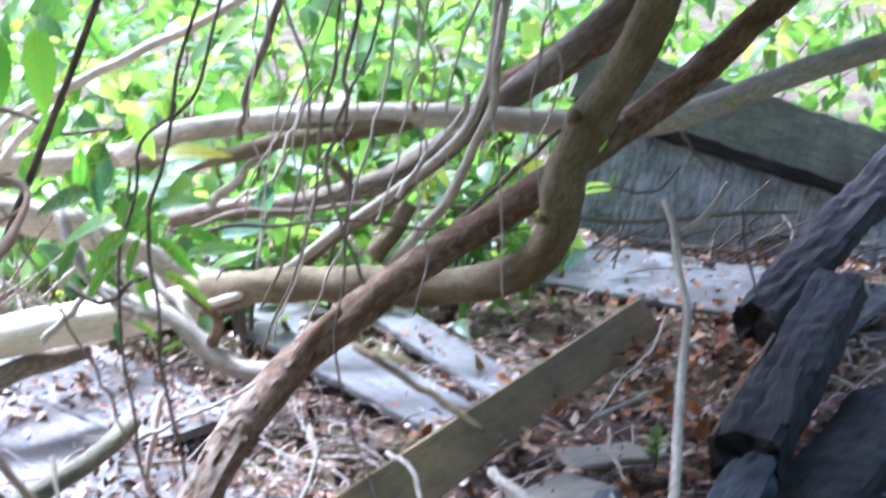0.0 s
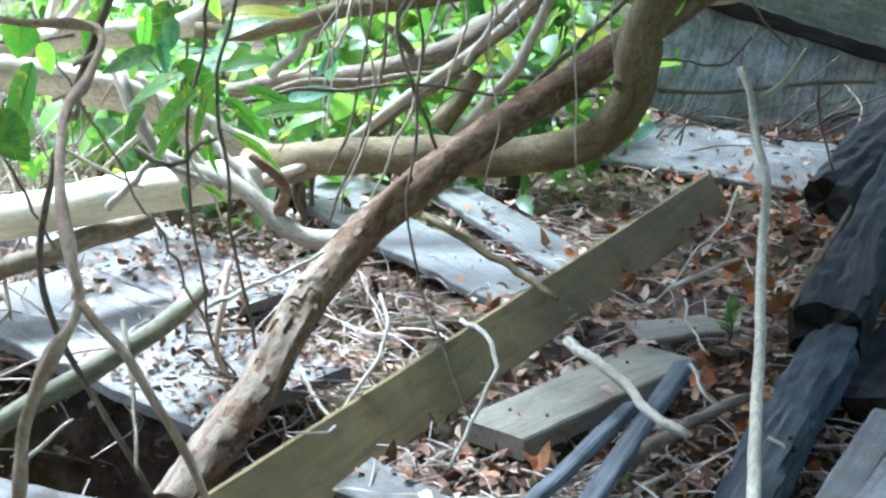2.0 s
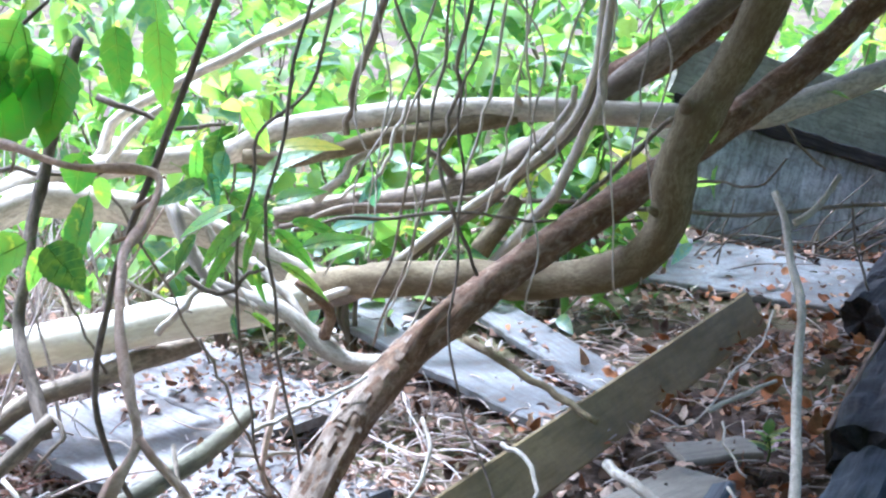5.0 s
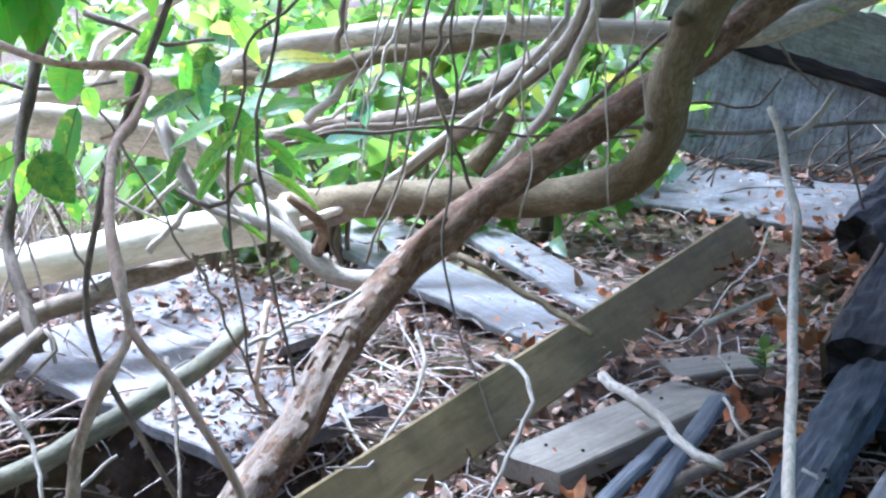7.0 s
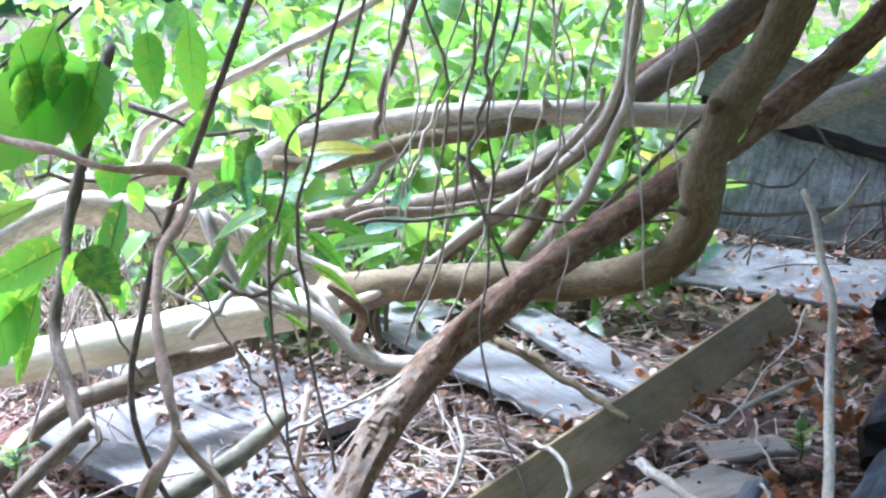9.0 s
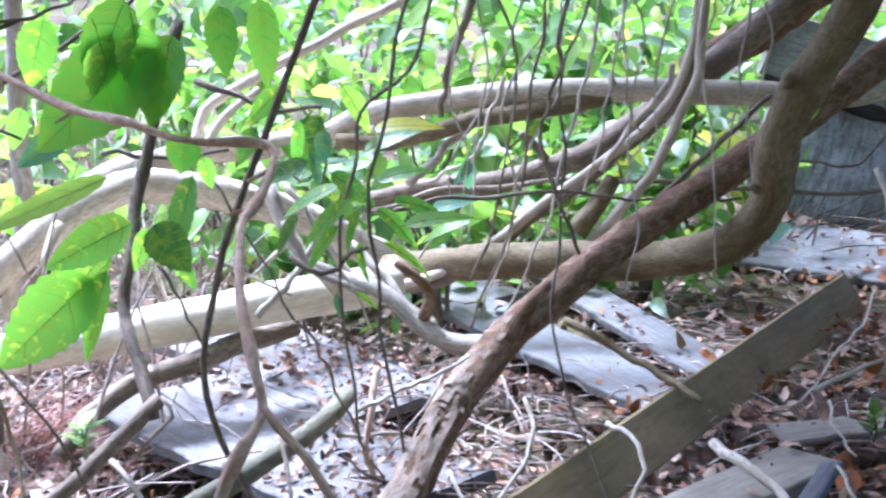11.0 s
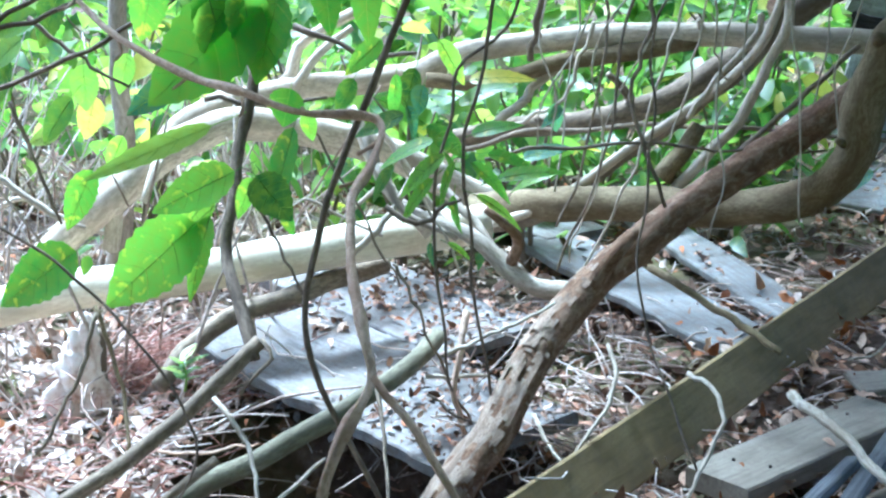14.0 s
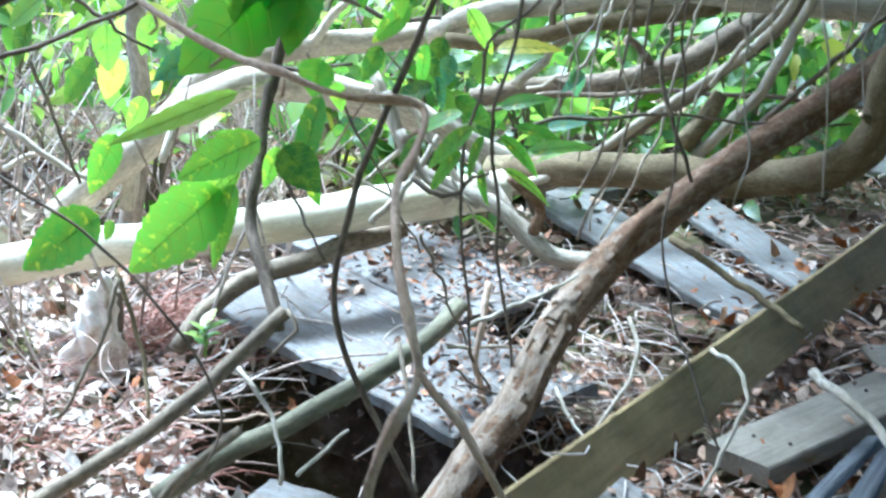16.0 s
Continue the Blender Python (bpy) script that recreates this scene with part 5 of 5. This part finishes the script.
# thin upright stalks in the clearing
stalks = []
for i in range(300):
    x = rng.uniform(-2.5, -0.85)
    y = rng.uniform(3.0, 5.6)
    l = rng.uniform(0.2, 0.85)
    stalks.append((Matrix.Translation((x, y, ground_z(x, y) - 0.02)) @ Euler((rng.gauss(0, 0.4), rng.gauss(0, 0.5), 0)).to_matrix().to_4x4(), tube([(0, 0, 0), (rng.gauss(0, 0.03), 0.01, l * 0.5), (rng.gauss(0, 0.05), 0.03, l)], rng.uniform(0.003, 0.006), 0.002, 5, 0.12)))
v, f = scatter(stalks)
tagged(mesh_ob("dead_stalks", v, f, STRAW), "pale dead stalks standing in the clearing", "stalks", kind="stuff")

# backdrop of sunlit woods, far behind everything
bd_v, bd_f = [], []
for i in range(49):
    a = 2 * math.pi * i / 48
    bd_v += [(40 * math.cos(a), 40 * math.sin(a), -1), (40 * math.cos(a), 40 * math.sin(a), 9 + 2 * math.sin(i * 2.3))]
for i in range(48):
    bd_f.append((2 * i, 2 * i + 2, 2 * i + 3, 2 * i + 1))
BACK, bnt, bb = material("far_woods", 0.95, 0.1)
bv = coords(bnt, (1, 1, 1))
bnt.links.new(ramp(bnt, noise_tex(bnt, bv, 1.3, 8, 0.75), [(0.3, (0.02, 0.04, 0.012)), (0.5, (0.06, 0.12, 0.025)), (0.7, (0.16, 0.25, 0.05))]), bb.inputs["Base Color"])
tagged(mesh_ob("backdrop", bd_v, bd_f, BACK), "far green woods", "backdrop", kind="structure")

# ---- fungus on a stump ----
def fungus():
    thing = base("bracket_fungus", (-1.209, 3.030, 0.000), "cream ruffled fungus growing on a rotten stub", "fungus")
    v, f = tube([(0.03, 0.03, -0.03), (0.035, 0.03, 0.10), (0.04, 0.02, 0.19)], 0.018, 0.014, 10, 0.02, 0.25)
    mesh_ob("stub", v, f, BARK_GREY, thing)
    for k, (x0, z0, rx, h) in enumerate(((-0.035, -0.02, 0.05, 0.10), (0.022, -0.01, 0.042, 0.10), (-0.008, 0.035, 0.046, 0.13), (0.016, 0.09, 0.034, 0.12))):
        verts, faces = [], []
        n, rings = 26, 16
        for j in range(rings + 1):
            b = math.pi * j / rings
            for i in range(n):
                a = 2 * math.pi * i / n
                d = Vector((math.cos(a) * math.sin(b), math.sin(a) * math.sin(b), -math.cos(b)))
                w = 1 + 0.5 * noise.noise(d * 1.5 + Vector((k * 7.3, 0.4, 0))) + 0.22 * noise.noise(d * 4.5 + Vector((k * 3, 1, 0))) + 0.12 * noise.noise(d * 11 + Vector((k * 3, 5, 0)))
                verts.append((x0 + d.x * rx * w, d.y * rx * 0.55 * w, z0 + h / 2 + d.z * h * 0.55 * w))
        for j in range(rings):
            for i in range(n):
                m = (i + 1) % n
                faces.append((j * n + i, j * n + m, (j + 1) * n + m, (j + 1) * n + i))
        mesh_ob("ruffled_cap", verts, faces, FUNGUS, thing)


fungus()


# ---- leaf litter ----
def litter():
    rng = random.Random(11)
    shapes = []
    for k in range(10):
        v, f = leaf_geo(1, rng.uniform(0.4, 0.75), rng.uniform(-0.5, 0.7), rng.uniform(-0.5, 0.5), 4)
        shapes.append(([(x, y, z + 0.18 * noise.noise((x * 3 + k, y * 3, k))) for x, y, z in v], f))
    pieces = []
    for i in range(22000):
        y = 2.0 + 6.0 * rng.random() ** 1.7
        x = rng.uniform(-0.5, 0.42) * y * 1.05
        s = rng.uniform(0.016, 0.056)
        if hollow(x, y) < 1.1:
            continue
        m = Matrix.Translation((x, y, ground_z(x, y) + rng.uniform(0.0, 0.03))) @ Euler((rng.gauss(0, 0.45), rng.gauss(0, 0.45), rng.uniform(0, 6.28))).to_matrix().to_4x4() @ Matrix.Diagonal((s, s, s, 1))
        pieces.append((m, rng.choice(shapes)))
    # crumbs and leaves lying on the boards
    for ob in list(scene.objects):
        if ob.name.split(".")[0] in ("weathered_board", "lumber_offcut", "wood_scrap"):
            b = ob.bound_box
            length = b[4][0] - b[0][0]
            for k in range(int(5 * length) + 1):
                cx, cy = rng.uniform(b[0][0], b[4][0]), rng.choice((-1, 1)) * b[2][1] * rng.random() ** 0.4
                for i in range(rng.randint(2, 13) if "weathered" in ob.name else 2):
                    s = rng.uniform(0.014, 0.05)
                    x, y = rng.gauss(cx, 0.05), rng.gauss(cy, 0.035)
                    if not (b[0][0] < x < b[4][0] and abs(y) < b[2][1]):
                        continue
                    p = ob.matrix_world @ Vector((x, y, b[1][2] + 0.003 + s * 0.15))
                    pieces.append((Matrix.Translation(p) @ Euler((rng.gauss(0, 0.3), rng.gauss(0, 0.3), rng.uniform(0, 6.28))).to_matrix().to_4x4() @ Matrix.Diagonal((s, s, s, 1)), rng.choice(shapes)))
    # Drifts on three boards: debris whose dark tone also stands in for shade.
    for ob in list(scene.objects):
        if "label" in ob and ob["label"] in ("weathered grey board covering a dark hollow", "weathered grey board behind a dark gap", "broad pale grey board among fallen orange leaves"):
            b = ob.bound_box
            first = 0.52 if "hollow" in ob["label"] else 0.30 if "gap" in ob["label"] else 0.0
            for i in range(420 if first else 130):
                x = b[4][0] * (first + (1 - first) * rng.random() ** 0.8)
                y = b[2][1] * (1 - 1.9 * rng.random() ** 1.3)
                s = rng.uniform(0.008, 0.032)
                p = ob.matrix_world @ Vector((x, y, b[1][2] + rng.uniform(0.002, 0.014)))
                pieces.append((Matrix.Translation(p) @ Euler((rng.gauss(0, 0.5), rng.gauss(0, 0.5), rng.uniform(0, 6.28))).to_matrix().to_4x4() @ Matrix.Diagonal((s, s, s, 1)), rng.choice(shapes)))
    v, f = scatter(pieces)
    tagged(mesh_ob("leaf_litter", v, f, LITTER), "dry pinkish-brown fallen leaves covering the soil", "leaf litter", kind="stuff")
    pieces = []
    for i in range(2600):
        y = 2.0 + 4.5 * rng.random() ** 1.5
        x = rng.uniform(-0.5, 0.42) * y
        if hollow(x, y) < 1.1:
            continue
        l = rng.uniform(0.05, 0.22)
        m = Matrix.Translation((x, y, ground_z(x, y) + rng.uniform(0.008, 0.04))) @ Euler((0, rng.gauss(0, 0.15), rng.uniform(0, 6.28))).to_matrix().to_4x4()
        pieces.append((m, tube([(0, 0, 0), (l * 0.5, rng.uniform(-0.2, 0.2) * l, 0.01), (l, rng.uniform(-0.2, 0.2) * l, 0)], 0.0022, 0.0015, 4, 0.04, 0.0)))
    for i in range(280):
        x, y = rng.uniform(-1.2, 0.0), rng.uniform(2.6, 3.7)
        if hollow(x, y) < 1.2:
            continue
        l = rng.uniform(0.08, 0.3)
        m = Matrix.Translation((x, y, max(ground_z(x, y), -0.03) + rng.uniform(0.02, 0.11))) @ Euler((0, rng.gauss(0, 0.45), rng.uniform(0, 6.28))).to_matrix().to_4x4()
        pieces.append((m, tube([(0, 0, 0), (l * 0.35, rng.uniform(-0.15, 0.15) * l, 0.01), (l * 0.7, rng.uniform(-0.2, 0.2) * l, 0.0), (l, rng.uniform(-0.3, 0.3) * l, -0.01)], 0.0026, 0.0015, 5, 0.04, 0.0)))
    v, f = scatter(pieces)
    tagged(mesh_ob("twig_litter", v, f, STRAW), "fine dead twigs and stalks strewn on the leaf litter", "twigs", kind="stuff")
    pieces = []
    for i in range(620):
        if i < 300:
            x, y = Vector((-1.158, 3.282, 0.050))[0] + rng.gauss(0, 0.055), Vector((-1.158, 3.282, 0.050))[1] + rng.gauss(0, 0.09)
        else:
            x, y = rng.uniform(-1.4, -0.6), rng.uniform(2.5, 3.3)
        if hollow(x, y) < 1.1:
            continue
        l = rng.uniform(0.06, 0.16)
        m = Matrix.Translation((x, y, ground_z(x, y) + rng.uniform(0.01, 0.09))) @ Euler((0, rng.gauss(0, 0.3), rng.gauss(0.4, 0.7))).to_matrix().to_4x4()
        pieces.append((m, tube([(0, 0, 0), (l * 0.5, 0.01, 0.012), (l, 0, 0)], 0.0018, 0.001, 4, 0.05, 0.0)))
    v, f = scatter(pieces)
    tagged(mesh_ob("needle_litter", v, f, NEEDLES), "heap of red-brown dead conifer needles", "needles", kind="stuff")
    pieces = []
    for cx, cy, sx, sy, n in ((1.05, 4.10, 0.15, 0.22, 130), (1.30, 5.0, 0.22, 0.28, 120), (1.25, 5.25, 0.25, 0.08, 130), (0.95, 3.4, 0.12, 0.2, 70), (0.62, 2.75, 0.12, 0.2, 60), (0.55, 3.6, 0.2, 0.3, 60), (0.3, 2.4, 0.15, 0.15, 30), (0.165, 3.46, 0.03, 0.03, 4), (-1.2, 2.9, 0.2, 0.2, 14)):
        for i in range(n):
            x, y = rng.gauss(cx, sx), rng.gauss(cy, sy)
            s = rng.uniform(0.02, 0.055)
            m = Matrix.Translation((x, y, ground_z(x, y) + rng.uniform(0.03, 0.07))) @ Euler((rng.gauss(0, 0.7), rng.gauss(0, 0.5), rng.uniform(0, 6.28))).to_matrix().to_4x4() @ Matrix.Diagonal((s, s * 1.3, s * 1.6, 1))
            pieces.append((m, rng.choice(shapes)))
    v, f = scatter(pieces)
    # Extra pale leaves: the clearing's sunlit brightness put into their colour.
    pale = []
    for i in range(1900):
        x, y = rng.uniform(-1.6, -0.62), rng.uniform(2.0, 3.6)
        if hollow(x, y) < 1.1:
            continue
        s = rng.uniform(0.015, 0.06)
        m = Matrix.Translation((x, y, ground_z(x, y) + rng.uniform(0.015, 0.05))) @ Euler((rng.gauss(0, 0.45), rng.gauss(0, 0.45), rng.uniform(0, 6.28))).to_matrix().to_4x4() @ Matrix.Diagonal((s, s, s, 1))
        pale.append((m, rng.choice(shapes)))
    pv, pf = scatter(pale)
    tagged(mesh_ob("pale_litter", pv, pf, STRAW), "pale dead leaves painting sun brightness into the clearing", "leaf litter", kind="stuff")
    tagged(mesh_ob("orange_litter", v, f, ORANGE), "curled orange dead leaves", "leaf litter", kind="stuff")


litter()
